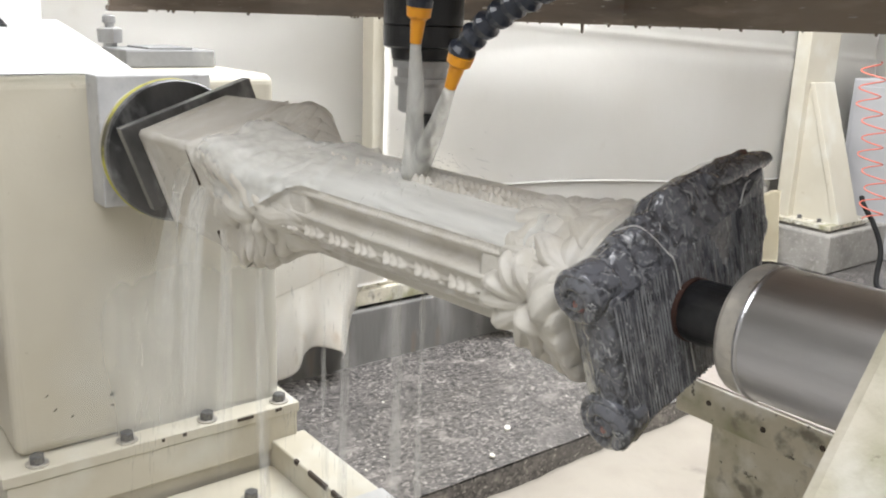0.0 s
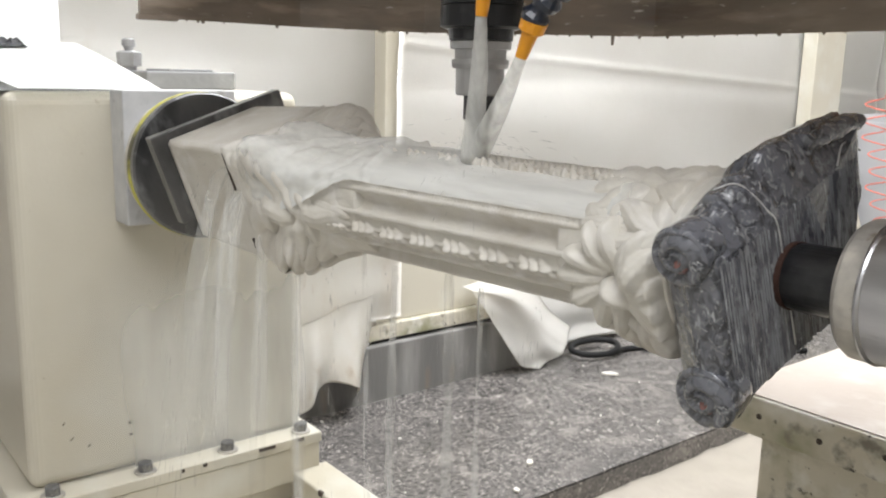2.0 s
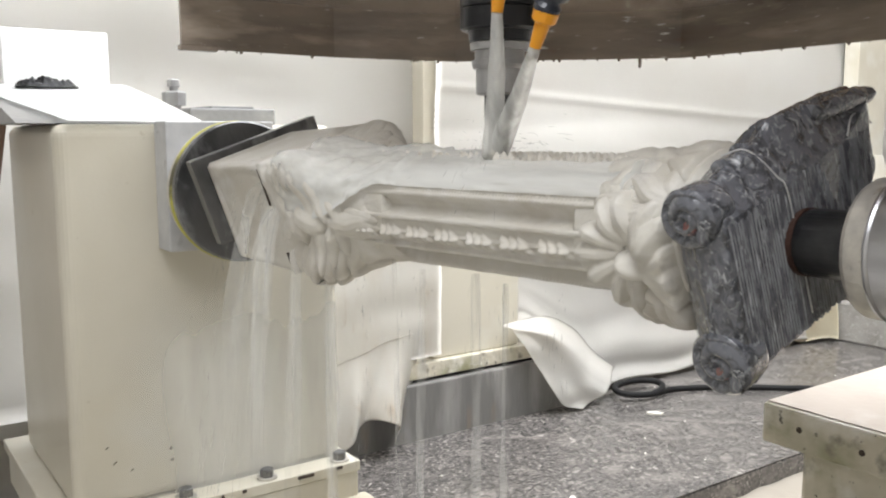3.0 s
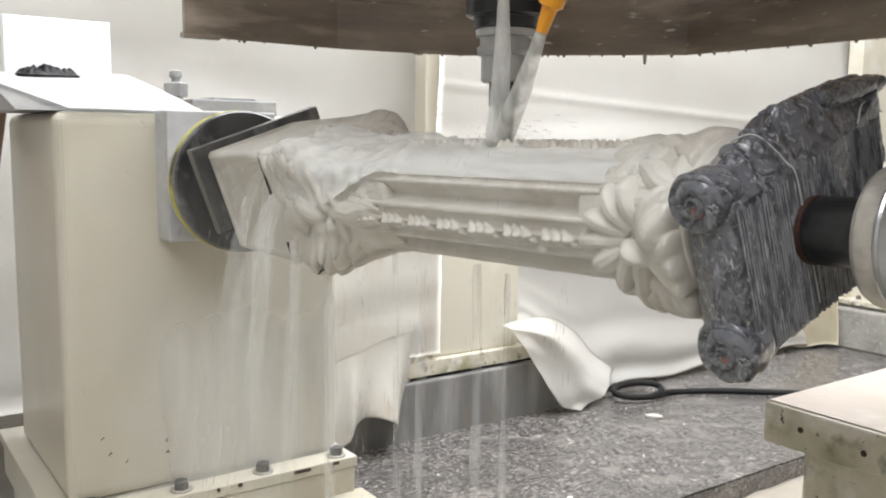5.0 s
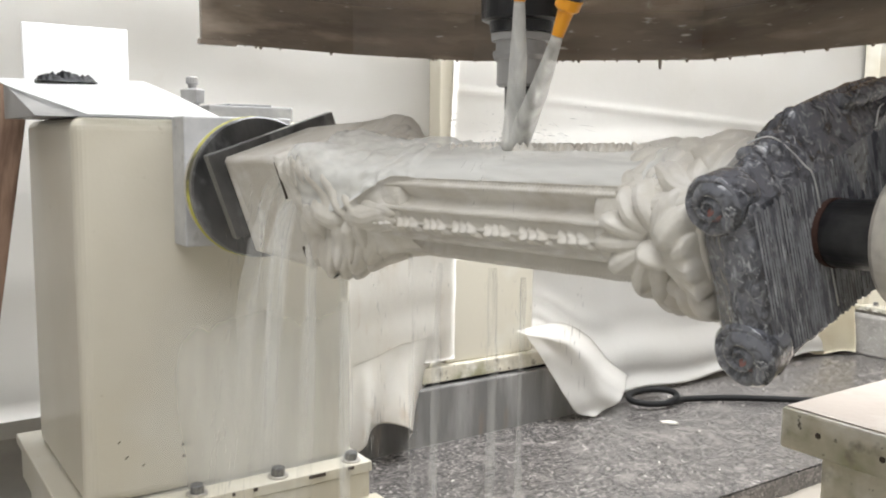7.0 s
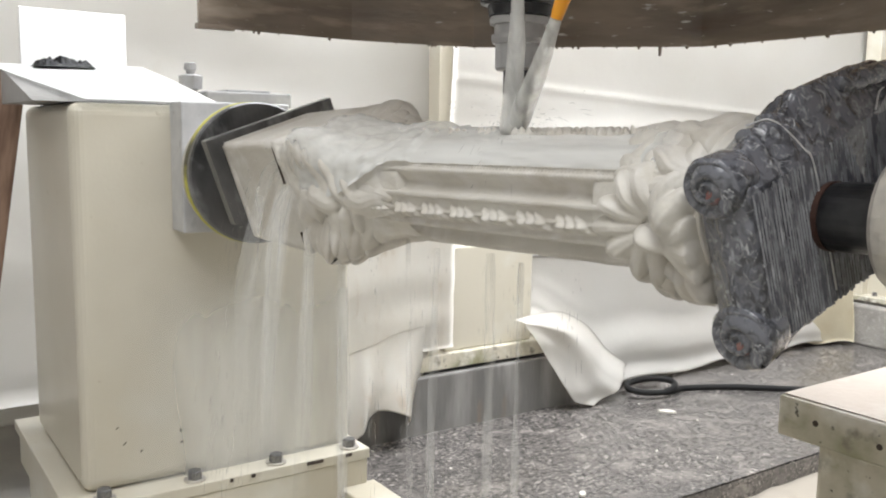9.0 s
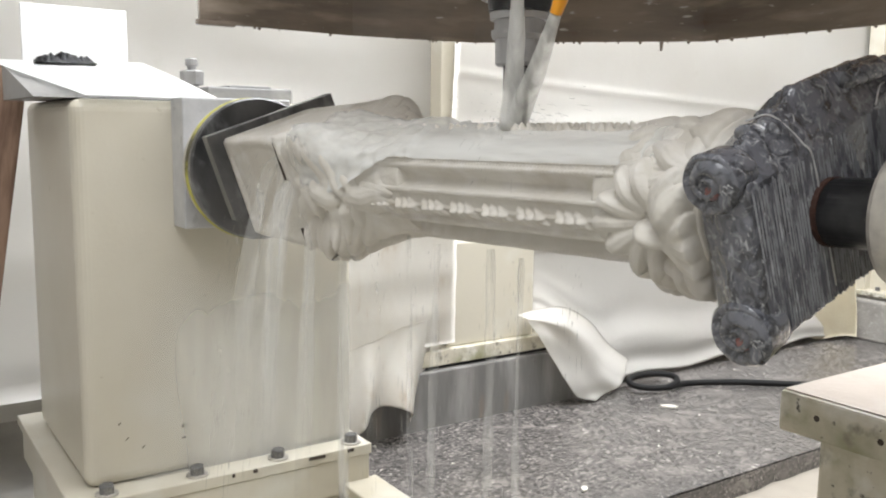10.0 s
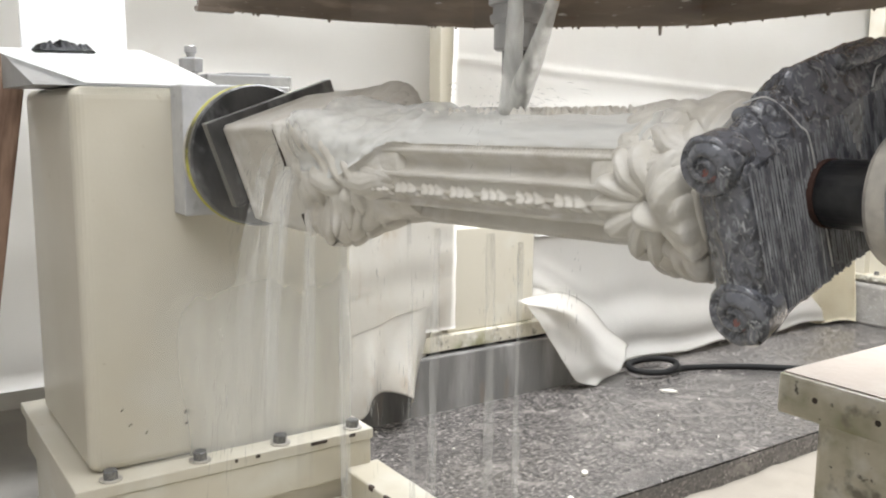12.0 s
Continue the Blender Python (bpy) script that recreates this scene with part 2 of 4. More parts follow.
def prism(points, x0, x1, axis="x", bevel=0.0, bm=None):
    """An outline pulled out along an axis."""
    bm = bm or bmesh.new()

    def put(p, d):
        return (d, p[0], p[1]) if axis == "x" else (p[0], d, p[1]) if axis == "y" else (p[0], p[1], d)
    a = [bm.verts.new(put(p, x0)) for p in points]
    b = [bm.verts.new(put(p, x1)) for p in points]
    n = len(points)
    bm.faces.new(a[::-1])
    bm.faces.new(b)
    for k in range(n):
        bm.faces.new((a[k], a[(k + 1) % n], b[(k + 1) % n], b[k]))
    bmesh.ops.recalc_face_normals(bm, faces=bm.faces)
    if bevel:
        bmesh.ops.bevel(bm, geom=list(bm.edges), offset=bevel, segments=2, affect="EDGES", profile=0.5)
    return bm


def tube(points, r, steps=10, bm=None, taper=None):
    """A round tube along points, with parallel frames."""
    bm = bm or bmesh.new()
    pts = [Vector(p) for p in points]
    side = None
    rings = []
    for i, p in enumerate(pts):
        d = (pts[min(i + 1, len(pts) - 1)] - pts[max(i - 1, 0)]).normalized()
        side = side - d * side.dot(d) if side else d.orthogonal()
        side.normalize()
        up = d.cross(side)
        rr = r if taper is None else taper(i / (len(pts) - 1))
        rings.append([bm.verts.new(p + (side * math.cos(2 * math.pi * k / steps) + up * math.sin(2 * math.pi * k / steps)) * rr) for k in range(steps)])
    for a, b in zip(rings, rings[1:]):
        for k in range(steps):
            bm.faces.new((a[k], a[(k + 1) % steps], b[(k + 1) % steps], b[k]))
    bm.faces.new(rings[0][::-1])
    bm.faces.new(rings[-1])
    return bm


def spline(points, n):
    """Catmull-Rom through points, n samples a span."""
    p = [Vector(q) for q in points]
    p = [p[0] * 2 - p[1]] + p + [p[-1] * 2 - p[-2]]
    out = []
    for i in range(1, len(p) - 2):
        for k in range(n):
            t = k / n
            out.append(0.5 * (2 * p[i] + (p[i + 1] - p[i - 1]) * t + (2 * p[i - 1] - 5 * p[i] + 4 * p[i + 1] - p[i + 2]) * t * t + (3 * p[i] - p[i - 1] - 3 * p[i + 1] + p[i + 2]) * t ** 3))
    return out + [p[-2]]


def smoothstep(a, b, x):
    t = min(1, max(0, (x - a) / (b - a)))
    return t * t * (3 - 2 * t)


SLAB_Z = -0.17
FLOOR_Z = -0.30

# ---- the setting: floor, slab, walls, ceiling ----
finish("floor", box(-4.5, 4.2, -4.2, 7.2, FLOOR_Z - 0.2, FLOOR_Z), FLOOR)
tagged(bpy.data.objects["floor"], "grey concrete workshop floor under the machine", "floor", kind="structure")


def slurry_fn(u, v):
    x, y = -2.05 + 2.25 * u, 1.5 + 5.0 * v
    z = 0.035 + 0.03 * noise.noise((x * 2.2, y * 2.2, 1)) + 0.012 * noise.noise((x * 9, y * 9, 4))
    return (x, y, FLOOR_Z + max(0.004, z))


tagged(finish("slurry", surface(slurry_fn, 60, 110), SLURRY, smooth=True), "pale beige settled stone slurry on the floor", "slurry", kind="stuff")


def slab_fn(u, v):
    x, y = -3.04 + 1.07 * u, 1.2 + 5.6 * v
    return (x, y, SLAB_Z + 0.003 * noise.noise((x * 6, y * 6, 0)) + 0.0016 * noise.noise((x * 40, y * 40, 3)))


slab = tagged(finish("ground", box(-3.9, -1.97, 1.2, 6.9, FLOOR_Z, SLAB_Z - 0.006, 0.006), SLAB), "dark speckled granite platform, wet and strewn with stone grit", "platform", kind="structure")
part("surface", surface(slab_fn, 60, 220), SLAB, slab, smooth=True)

# far tarpaulin walls with slow folds


def tarp_back(u, v):
    y, z = -4.2 + 11.4 * u, 0.1 + 4.4 * v
    x = -3.45 + 0.020 * math.sin(y * 2.1 + z * 0.8) + 0.015 * math.sin(y * 5.3 - z * 1.7) + 0.05 * noise.noise((y * 0.7, z * 2.6, 2)) + 0.02 * noise.noise((y * 1.6 + z, z * 5.5, 8))
    return (x, y, z)


def tarp_far(u, v):
    x, z = -3.45 + 8.0 * u, -0.1 + 4.6 * v
    return (x, 7.0 + 0.03 * math.sin(x * 3.2) + 0.03 * noise.noise((x * 1.2, z * 2, 7)), z)


tagged(finish("wall_west", surface(tarp_back, 150, 60, thick=0.004), TARP, smooth=True), "hanging white tarpaulin enclosure wall with soft folds", "tarpaulin", kind="structure")
tagged(finish("wall_north", surface(tarp_far, 60, 30, thick=0.004), TARP, smooth=True), "hanging white tarpaulin wall", "tarpaulin", kind="structure")
for name, b in (("wall_west_back", (-4.7, -4.5, -4.2, 7.2, FLOOR_Z, 4.5)), ("wall_south", (-4.5, 4.2, -4.4, -4.2, FLOOR_Z, 4.5)), ("wall_east", (4.0, 4.2, -4.2, 7.2, FLOOR_Z, 4.5)), ("wall_north_back", (-4.5, 4.2, 7.2, 7.4, FLOOR_Z, 4.5))):
    tagged(finish(name, box(*b), WALL), "plain pale workshop wall", "wall", kind="structure")
# unseen roof closing the room, with openings added where the lamps hang
roof = bmesh.new()
for b in ((-4.5, 4.2, 5.4, 7.2), (-4.5, 4.2, -4.2, -2.4), (-4.5, -3.0, 0.8, 5.4), (-0.2, 4.2, 0.8, 5.4), (-4.5, -0.5, -2.4, 0.8), (2.3, 4.2, -2.4, 0.8)):
    box(*b, 4.3, 4.5, bm=roof)
tagged(finish("ceiling", roof, WALL), "unseen pale roof with rectangular openings added above the lamps", "ceiling", kind="structure")

# low stone kerb behind the slab, with its painted ledge and post
kerb = tagged(finish("kerb", box(-3.30, -3.03, 1.0, 3.35, FLOOR_Z, 0.085, 0.008), KERB), "low wet grey stone kerb wall behind the slab", "kerb", kind="structure")
ledge = thing("machine_rail", "cream painted steel rail ledge on the kerb", "rail")
part("ledge", box(-3.34, -3.05, 1.0, 3.2, 0.10, 0.17, 0.006), DIRTY_CREAM, ledge)
part("strip", box(-3.32, -3.07, 1.0, 3.2, 0.085, 0.10), BLACK_STEEL, ledge)
column = thing("steel_post", "cream painted square steel post standing on the rail", "post")
part("panel", box(-3.30, -3.08, 2.43, 2.93, 0.17, 0.64, 0.008), CREAM, column)
part("post", box(-3.29, -3.20, 2.465, 2.535, 0.64, 2.6, 0.006), CREAM, column)

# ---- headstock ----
headstock = thing("headstock", "cream painted steel headstock cabinet bolted to its base frame", "headstock")
part("body", box(-2.76, -2.14, 0.712, 1.453, 0.235, 1.196, 0.03, 5), SHADED_STAINED_CREAM, headstock)
part("flange", box(-2.86, -2.065, 0.66, 1.475, 0.205, 0.235, 0.003), CREAM, headstock)


def bolt(parent, x, y, z, r=0.017):
    spin = random.uniform(0, 60)
    w = lathe([(0, r * 1.65), (0.004, r * 1.65), (0.0045, r * 1.5)], 20)
    washer = part("washer", w, SCALED_STEEL, parent, m=pose(x, y, z, 0, 0, spin))
    hx = lathe([(0, r * 1.12), (0.019, r * 1.12), (0.022, r * 0.98)], 6)
    part("bolt_head", hx, BOLT, washer, m=pose(0, 0, 0.0045))
    return washer


for y in (0.75, 0.975, 1.2, 1.425):
    bolt(headstock, -2.1, y, 0.2355)

# chipped paint on the front sheet
for y, z, w, hgt, turn in ((0.958, 0.362, 0.022, 0.012, 8), (0.955, 0.330, 0.012, 0.010, 0), (0.795, 0.395, 0.014, 0.004, 35), (0.812, 0.352, 0.015, 0.004, 40), (0.852, 0.325, 0.014, 0.005, 45), (1.09, 0.66, 0.007, 0.004, 20), (1.09, 0.575, 0.006, 0.004, 20), (1.14, 0.56, 0.006, 0.004, 0), (1.02, 0.70, 0.006, 0.003, 0), (1.432, 0.52, 0.006, 0.006, 0)):
    c = surface(lambda u, v: (0, (u - 0.5) * w * (0.7 + 0.5 * noise.noise((v * 3, y * 50, 1))), (v - 0.5) * hgt * (0.7 + 0.6 * noise.noise((u * 4, z * 50, 2)))), 6, 4, thick=0.001)
    part("paint_chip", c, CHIP, headstock, m=pose(-2.1385, y, z, turn))
for x, y, w in ((-2.063, 1.30, 0.05), (-2.064, 1.405, 0.02), (-2.064, 1.12, 0.012), (-2.064, 1.06, 0.008)):
    part("paint_chip", box(0, 0.003, -w / 2, w / 2, -0.006, 0.004, 0.001), CHIP, headstock, m=pose(x, y, 0.229))

# base frame of the headstock
frame_base = thing("base_frame", "cream painted welded base frame with chipped edges", "base frame")
part("top_rail", box(-2.84, -2.07, 0.67, 1.47, 0.10, 0.2045, 0.004), CREAM, frame_base)
part("side_rail", box(-2.085, -0.95, 1.385, 1.50, 0.03, 0.13, 0.006), CREAM, frame_base)
part("side_rail", box(-2.085, -0.95, 0.67, 0.74, 0.03, 0.13, 0.006), CREAM, frame_base)
part("tray", box(-2.07, -0.95, 0.74, 1.385, 0.03, 0.05), CREAM, frame_base)
part("web", box(-2.82, -2.09, 0.69, 1.46, FLOOR_Z, 0.10), CREAM, frame_base)
part("leg", box(-2.05, -0.97, 1.40, 1.49, FLOOR_Z, 0.03), CREAM, frame_base)
part("leg", box(-2.05, -0.97, 0.68, 0.73, FLOOR_Z, 0.03), CREAM, frame_base)
bolt(frame_base, -1.93, 1.25, 0.05, 0.018)
for x, w in ((-1.80, 0.10), (-1.70, 0.05), (-1.92, 0.02)):
    part("paint_chip", box(-w / 2, w / 2, -0.006, 0.004, -0.012, 0.003, 0.002), CHIP, frame_base, m=pose(x, 1.388, 0.1305))
part("patch", box(-1.66, -1.42, 1.40, 1.503, 0.126, 0.134, 0.002), GREY_PAINT, frame_base, "grey worn patch")

# bearing bracket on the headstock face
bearing = thing("bearing_block", "grey cast bearing block on the headstock face", "bearing block")
part("block", box(-2.14, -2.05, 0.945, 1.225, 0.885, 1.203, 0.004), GREY_PAINT, bearing)
part("neck", lathe([(-2.05, 0.12), (-1.985, 0.12)], 48, "x", at=(0, 1.079, 1.034)), GREY_PAINT, bearing)

# white sheet, valve and box on top of the headstock
sheet = thing("plastic_sheet", "glossy white plastic sheet sloping over the headstock top", "plastic sheet")


def sheet_fn(u, v):
    a = Vector((-2.13, 1.075, 1.199)).lerp(Vector((-2.13, 0.745, 1.199)), v)
    b = Vector((-2.65, 1.02, 1.318)).lerp(Vector((-2.65, 0.60, 1.312)), v)
    return a.lerp(b, u) + Vector((0, 0, 0.004 * math.sin(3 * u + 2 * v)))


part("sheet", surface(sheet_fn, 12, 12, thick=0.004), WHITE, sheet)
part("upright", box(-2.70, -2.69, 0.70, 0.99, 1.20, 1.47, 0.003), WHITE, sheet)
board = thing("wedge_board", "grey wet wedge board under the plastic sheet", "board")
part("wedge", prism([(-2.64, 1.197), (-2.17, 1.197), (-2.64, 1.296)], 0.64, 1.0, "y"), KERB, board)
debris = tagged(finish("stone_debris", surface(lambda u, v: (-2.60 + 0.06 * (v - 0.5), 0.715 + 0.16 * u, 1.302 + 0.042 * math.sin(math.pi * v) * math.sin(math.pi * u) ** 0.5 * (0.65 + 0.6 * noise.noise((u * 5, v * 3, 3)) + 0.25 * noise.noise((u * 19, v * 9, 3)))), 50, 10, thick=-0.004), BLACK_STEEL), "small heap of dark stone crumbs on the sheet", "debris", kind="stuff")
plank = tagged(finish("timber_plank", box(-0.02, 0.02, -0.045, 0.045, 0, 1.62, 0.004), WOOD, m=pose(-2.72, 0.42, FLOOR_Z, -9)), "brown weathered timber plank leaning beside the headstock", "plank")
valve = thing("grease_valve", "small grey steel fitting on the headstock top", "valve", pose(-2.6, 1.152, 1.196))
part("stub", lathe([(0, 0.02), (0.06, 0.02), (0.062, 0.034), (0.10, 0.036), (0.105, 0.026)], 6), DULL_STEEL, valve)
part("knob", lathe([(0, 0.012), (0.012, 0.014), (0.014, 0.019), (0.032, 0.018), (0.036, 0.012)], 14), DULL_STEEL, valve, m=pose(0, 0, 0.105))
cover = thing("motor_cover", "grey steel cover plate on the headstock top", "cover")
part("plate", box(-2.62, -2.40, 1.13, 1.39, 1.196, 1.246, 0.005), COVER, cover)
part("plate", box(-2.60, -2.42, 1.20, 1.33, 1.246, 1.252, 0.002), COVER, cover)

# ---- rotating work axis ----
WORK = pose(-2.0, 1.079, 1.034, 19, -1.14, 0)
chuck = thing("faceplate", "dark round faceplate with a yellow-green rim on the headstock spindle", "faceplate", WORK)
part("disc", lathe([(0.072, 0.160), (0.080, 0.166), (0.096, 0.166), (0.100, 0.162)], 72, "x"), DARK_PLATE, chuck)
part("rim", lathe([(0.060, 0.164), (0.062, 0.1675), (0.069, 0.1675), (0.0715, 0.164)], 72, "x"), YELLOW, chuck)
part("back_flange", lathe([(0.018, 0.158), (0.0595, 0.164)], 72, "x"), SCALED_STEEL, chuck)
part("spindle_nose", lathe([(0.1002, 0.07), (0.1998, 0.07)], 40, "x"), BLACK_STEEL, chuck)
part("clamp_plate", box(0.20, 0.232, -0.140, 0.172, -0.066, 0.126, 0.003), DARK_PLATE, chuck, "dark wet clamping plate")

carving = thing("marble_column", "carved cream marble column with leaf base, fluted shaft and leaf capital", "column", WORK)


def plinth_fn(u, v):
    s = 0.234 + (0.507 - 0.234) * u
    a = 2 * math.pi * (v + 0.125)
    c, n = math.cos(a), math.sin(a)
    half = 0.110 + 0.004 * u
    p = half / max(abs(c), abs(n))
    edge = min(abs(c), abs(n)) / max(abs(c), abs(n))
    lip = 0.70 + 0.22 * math.sin(math.pi * (u - 0.1))
    p -= 0.006 * (1 - smoothstep(lip - 0.05, lip + 0.02, edge)) * smoothstep(0.02, 0.06, u)
    p -= 0.006 * smoothstep(0.97, 1.0, edge)
    return (s, p * c, p * n)


def capped(bm):
    bmesh.ops.holes_fill(bm, edges=[e for e in bm.edges if e.is_boundary], sides=0)
    bmesh.ops.recalc_face_normals(bm, faces=bm.faces)
    return bm


part("plinth", capped(surface(plinth_fn, 40, 192, wrap=True)), MARBLE, carving, smooth=True)
for z0, z1 in ((0.030, 0.104), (-0.090, -0.068)):
    part("joint", box(0.5073, 0.5103, -0.1165, -0.105, z0, z1, 0.0006), CHIP, carving, "dark open joint beside the plinth")

FACE = 184.0            # angle of the middle of the face turned to the walk


def shaft_radius(s, a):
    q = math.pi / 2
    f = (a - math.radians(FACE) + q / 2) % q - q / 2            # angle from the middle of the nearest face
    d = abs(f) * 180 / math.pi
    r = 0.0885
    flute = smoothstep(18.0, 20.0, d) * (1 - smoothstep(36.5, 39.0, d))
    r -= 0.022 * flute * math.sin(math.pi * min(1, max(0, (d - 18) / 21))) ** 0.55 * smoothstep(0.80, 0.86, s)
    r -= 0.0055 * (1 - smoothstep(13.0, 15.0, d))
    r += 0.0018 * smoothstep(39, 40, d) * (1 - smoothstep(42, 43, d))
    k = (s - 0.705) / 0.0745
    cell = k - math.floor(k)
    y = f * 0.0885
    for c0, tilt in ((0.20, 1), (0.42, 1), (0.64, 1)):
        along, across = (cell - c0) * 0.0745 - 0.75 * y * tilt, (y - 0.002) / 0.0135
        w = (along / 0.0088) ** 2 + across * across
        if w < 1:
            r += 0.0105 * (1 - w) ** 0.55 * (1 - 0.22 * (c0 - 0.2) / 0.44)
    stem = (y / 0.0035) ** 2
    r += 0.004 * max(0.0, 1 - stem)
    r *= 1.06 - 0.10 * (s - 0.70) / 0.58
    turn = math.degrees(a) % 360
    rough_cut = smoothstep(66, 72, turn) * (1 - smoothstep(108, 114, turn)) * smoothstep(0.98, 1.02, s)
    r += rough_cut * 0.0024 * math.sin(s * 2 * math.pi / 0.0125 + 5 * a)
    return r + 0.0010 * noise.noise((s * 30, a * 9, 5)) + 0.0006 * math.sin(s * 900) * smoothstep(37, 39, d)


def shaft_fn(u, v):
    s, a = 0.64 + 0.72 * u, 2 * math.pi * v
    r = shaft_radius(s, a)
    return (s, r * math.cos(a), r * math.sin(a))


part("shaft", capped(surface(shaft_fn, 440, 360, wrap=True)), MARBLE, carving, smooth=True)


def relief(bumps, s, t, crisp):
    """Height of overlapping carved lobes at s along the column and t round it: (s, t, turn, length, width, height, lift)."""
    total = 0.0
    wx, wy = 0.010 * noise.noise((s * 20, t * 20, 1.5)), 0.010 * noise.noise((s * 20, t * 20, 7.5))
    for s0, t0, turn, length, width, high, lift in bumps:
        c, n = math.cos(math.radians(turn)), math.sin(math.radians(turn))
        ds, dt = s + wx - s0, t + wy - t0
        x, y = (ds * c + dt * n) / length, (-ds * n + dt * c) / width
        q = x * x + y * y
        if q < 1:
            total += max(0.0, (high + lift * x) * (1 - q) ** 0.62 - 0.0012 * math.cos(y * 7) ** 2 * (1 - q)) ** crisp
    high = total ** (1 / crisp)
    return high - 0.008 * (1 - smoothstep(0.0, 0.003, high))


def carved_leaf(bumps, core, s0, s1, a_mid, half, nu=90, nv=90, rise=1.0, crisp=10):
    """One leaf of lobes standing out of the core surface between s0 and s1."""
    def fn(u, v):
        s, t = s0 + (s1 - s0) * u, half * (2 * v - 1)
        a = math.radians(a_mid) + t / 0.1
        r = core(s, a) - 0.008 + (relief(bumps, s, t, crisp) * rise + 0.008) * (1 - smoothstep(1.448, 1.460, s))
        return (s, r * math.cos(a), r * math.sin(a))
    bm = surface(fn, nu, nv)
    bmesh.ops.recalc_face_normals(bm, faces=bm.faces)
    part("carved_leaf", bm, MARBLE, carving, smooth=True)


def base_core(s, a):
    c, n = math.cos(a), math.sin(a)
    f = abs((a % (math.pi / 2)) - math.pi / 4) / (math.pi / 4)          # 0 on a corner, 1 mid-face
    sq = 0.113 / max(abs(c), abs(n))
    keys = ((0.508, 0.151), (0.518, 0.149), (0.530, 0.137), (0.56, 0.149), (0.61, 0.157), (0.655, 0.157), (0.68, 0.140), (0.71, 0.117), (0.75, 0.103), (0.80, 0.094), (0.87, 0.088))
    corner = float(np.interp(s, [k[0] for k in keys], [k[1] for k in keys]))
    middle = 0.112 + (0.088 - 0.112) * smoothstep(0.62, 0.82, s)
    w = smoothstep(0.0, 0.62, f)
    r = corner + (middle - corner) * w
    r = sq + (r - sq) * smoothstep(0.510, 0.525, s)
    g = (a % (math.pi / 2)) - math.pi / 4
    vein = abs(math.sin(math.pi * ((s - 0.49) / 0.034 + g * 2.6)))
    r += (1 - w) * 0.0065 * (vein ** 0.7 - 0.5) * 1.5 * smoothstep(0.50, 0.53, s) * (1 - smoothstep(0.70, 0.78, s))
    return r + 0.0012 * noise.noise((s * 40, c * 5, n * 5))


def base_fn(u, v):
    s, a = 0.5106 + 0.355 * u, 2 * math.pi * v
    r = base_core(s, a)
    return (s, r * math.cos(a), r * math.sin(a))


part("leaf_base", capped(surface(base_fn, 200, 480, wrap=True)), MARBLE, carving, smooth=True)

BASE_LEAF = [(0.560, -0.060, 12, 0.062, 0.024, 0.012, 0), (0.560, -0.028, 30, 0.046, 0.022, 0.019, 0), (0.552, 0.026, -30, 0.044, 0.022, 0.019, 0), (0.560, 0.058, -12, 0.060, 0.024, 0.013, 0),
             (0.604, 0.002, 80, 0.034, 0.026, 0.026, 0), (0.650, -0.006, 15, 0.044, 0.028, 0.030, 0.004),
             (0.668, -0.040, 66, 0.036, 0.016, 0.025, 0), (0.698, -0.036, 72, 0.036, 0.015, 0.026, 0), (0.728, -0.028, 66, 0.032, 0.014, 0.020, 0),
             (0.664, 0.040, -66, 0.036, 0.017, 0.024, 0), (0.696, 0.036, -72, 0.036, 0.015, 0.025, 0), (0.728, 0.028, -66, 0.032, 0.014, 0.020, 0),
             (0.765, 0.0, 0, 0.064, 0.024, 0.021, -0.004), (0.800, -0.016, 12, 0.050, 0.014, 0.011, 0), (0.800, 0.016, -12, 0.050, 0.014, 0.011, 0),
             (0.622, -0.062, 45, 0.044, 0.020, 0.016, 0), (0.618, 0.060, -45, 0.044, 0.020, 0.017, 0)]
for k in range(4):
    carved_leaf(BASE_LEAF, base_core, 0.5112, 0.86, 180 + 90 * k, 0.078, 130, 90, (0.72, 0.72, 0.45, 0.4)[k], 4)


def bell_core(s, a):
    u = (s - 1.295) / 0.17
    r = 0.081 + 0.010 * u
    return r + 0.002 * noise.noise((u * 8, math.cos(a) * 6, math.sin(a) * 6))


def bell_fn(u, v):
    s, a = 1.295 + 0.165 * u, 2 * math.pi * v
    r = bell_core(s, a)
    return (s, r * math.cos(a), r * math.sin(a))


part("bell", capped(surface(bell_fn, 50, 160, wrap=True)), MARBLE, carving, smooth=True)


def lobes(s0, t0, angles, reach, length, width, high, lift):
    """Lobes fanning out from a hub at the given angles, higher towards their tips."""
    return [(s0 + reach * math.cos(math.radians(g)), t0 + reach * math.sin(math.radians(g)), g, length, width, high, lift) for g in angles]


SHELL = lobes(1.396, 0.004, (-96, -124, -150, -176, 158, 132, 104), 0.054, 0.036, 0.0165, 0.023, 0.012)
ACANTHUS = lobes(1.396, 0.006, (-62, -38), 0.044, 0.044, 0.019, 0.021, 0.009) + lobes(1.396, 0.008, (-12, 12, 34), 0.050, 0.050, 0.0165, 0.022, 0.006) + [(1.394, 0.012, 20, 0.026, 0.017, 0.028, 0.0), (1.430, -0.022, -25, 0.030, 0.020, 0.030, 0.0)]
HANGING = [(1.352, 0.0, 60, 0.028, 0.019, 0.017, 0), (1.386, 0.006, 68, 0.030, 0.020, 0.020, 0), (1.418, 0.004, 75, 0.034, 0.021, 0.023, 0), (1.440, -0.004, 80, 0.032, 0.019, 0.024, 0)]
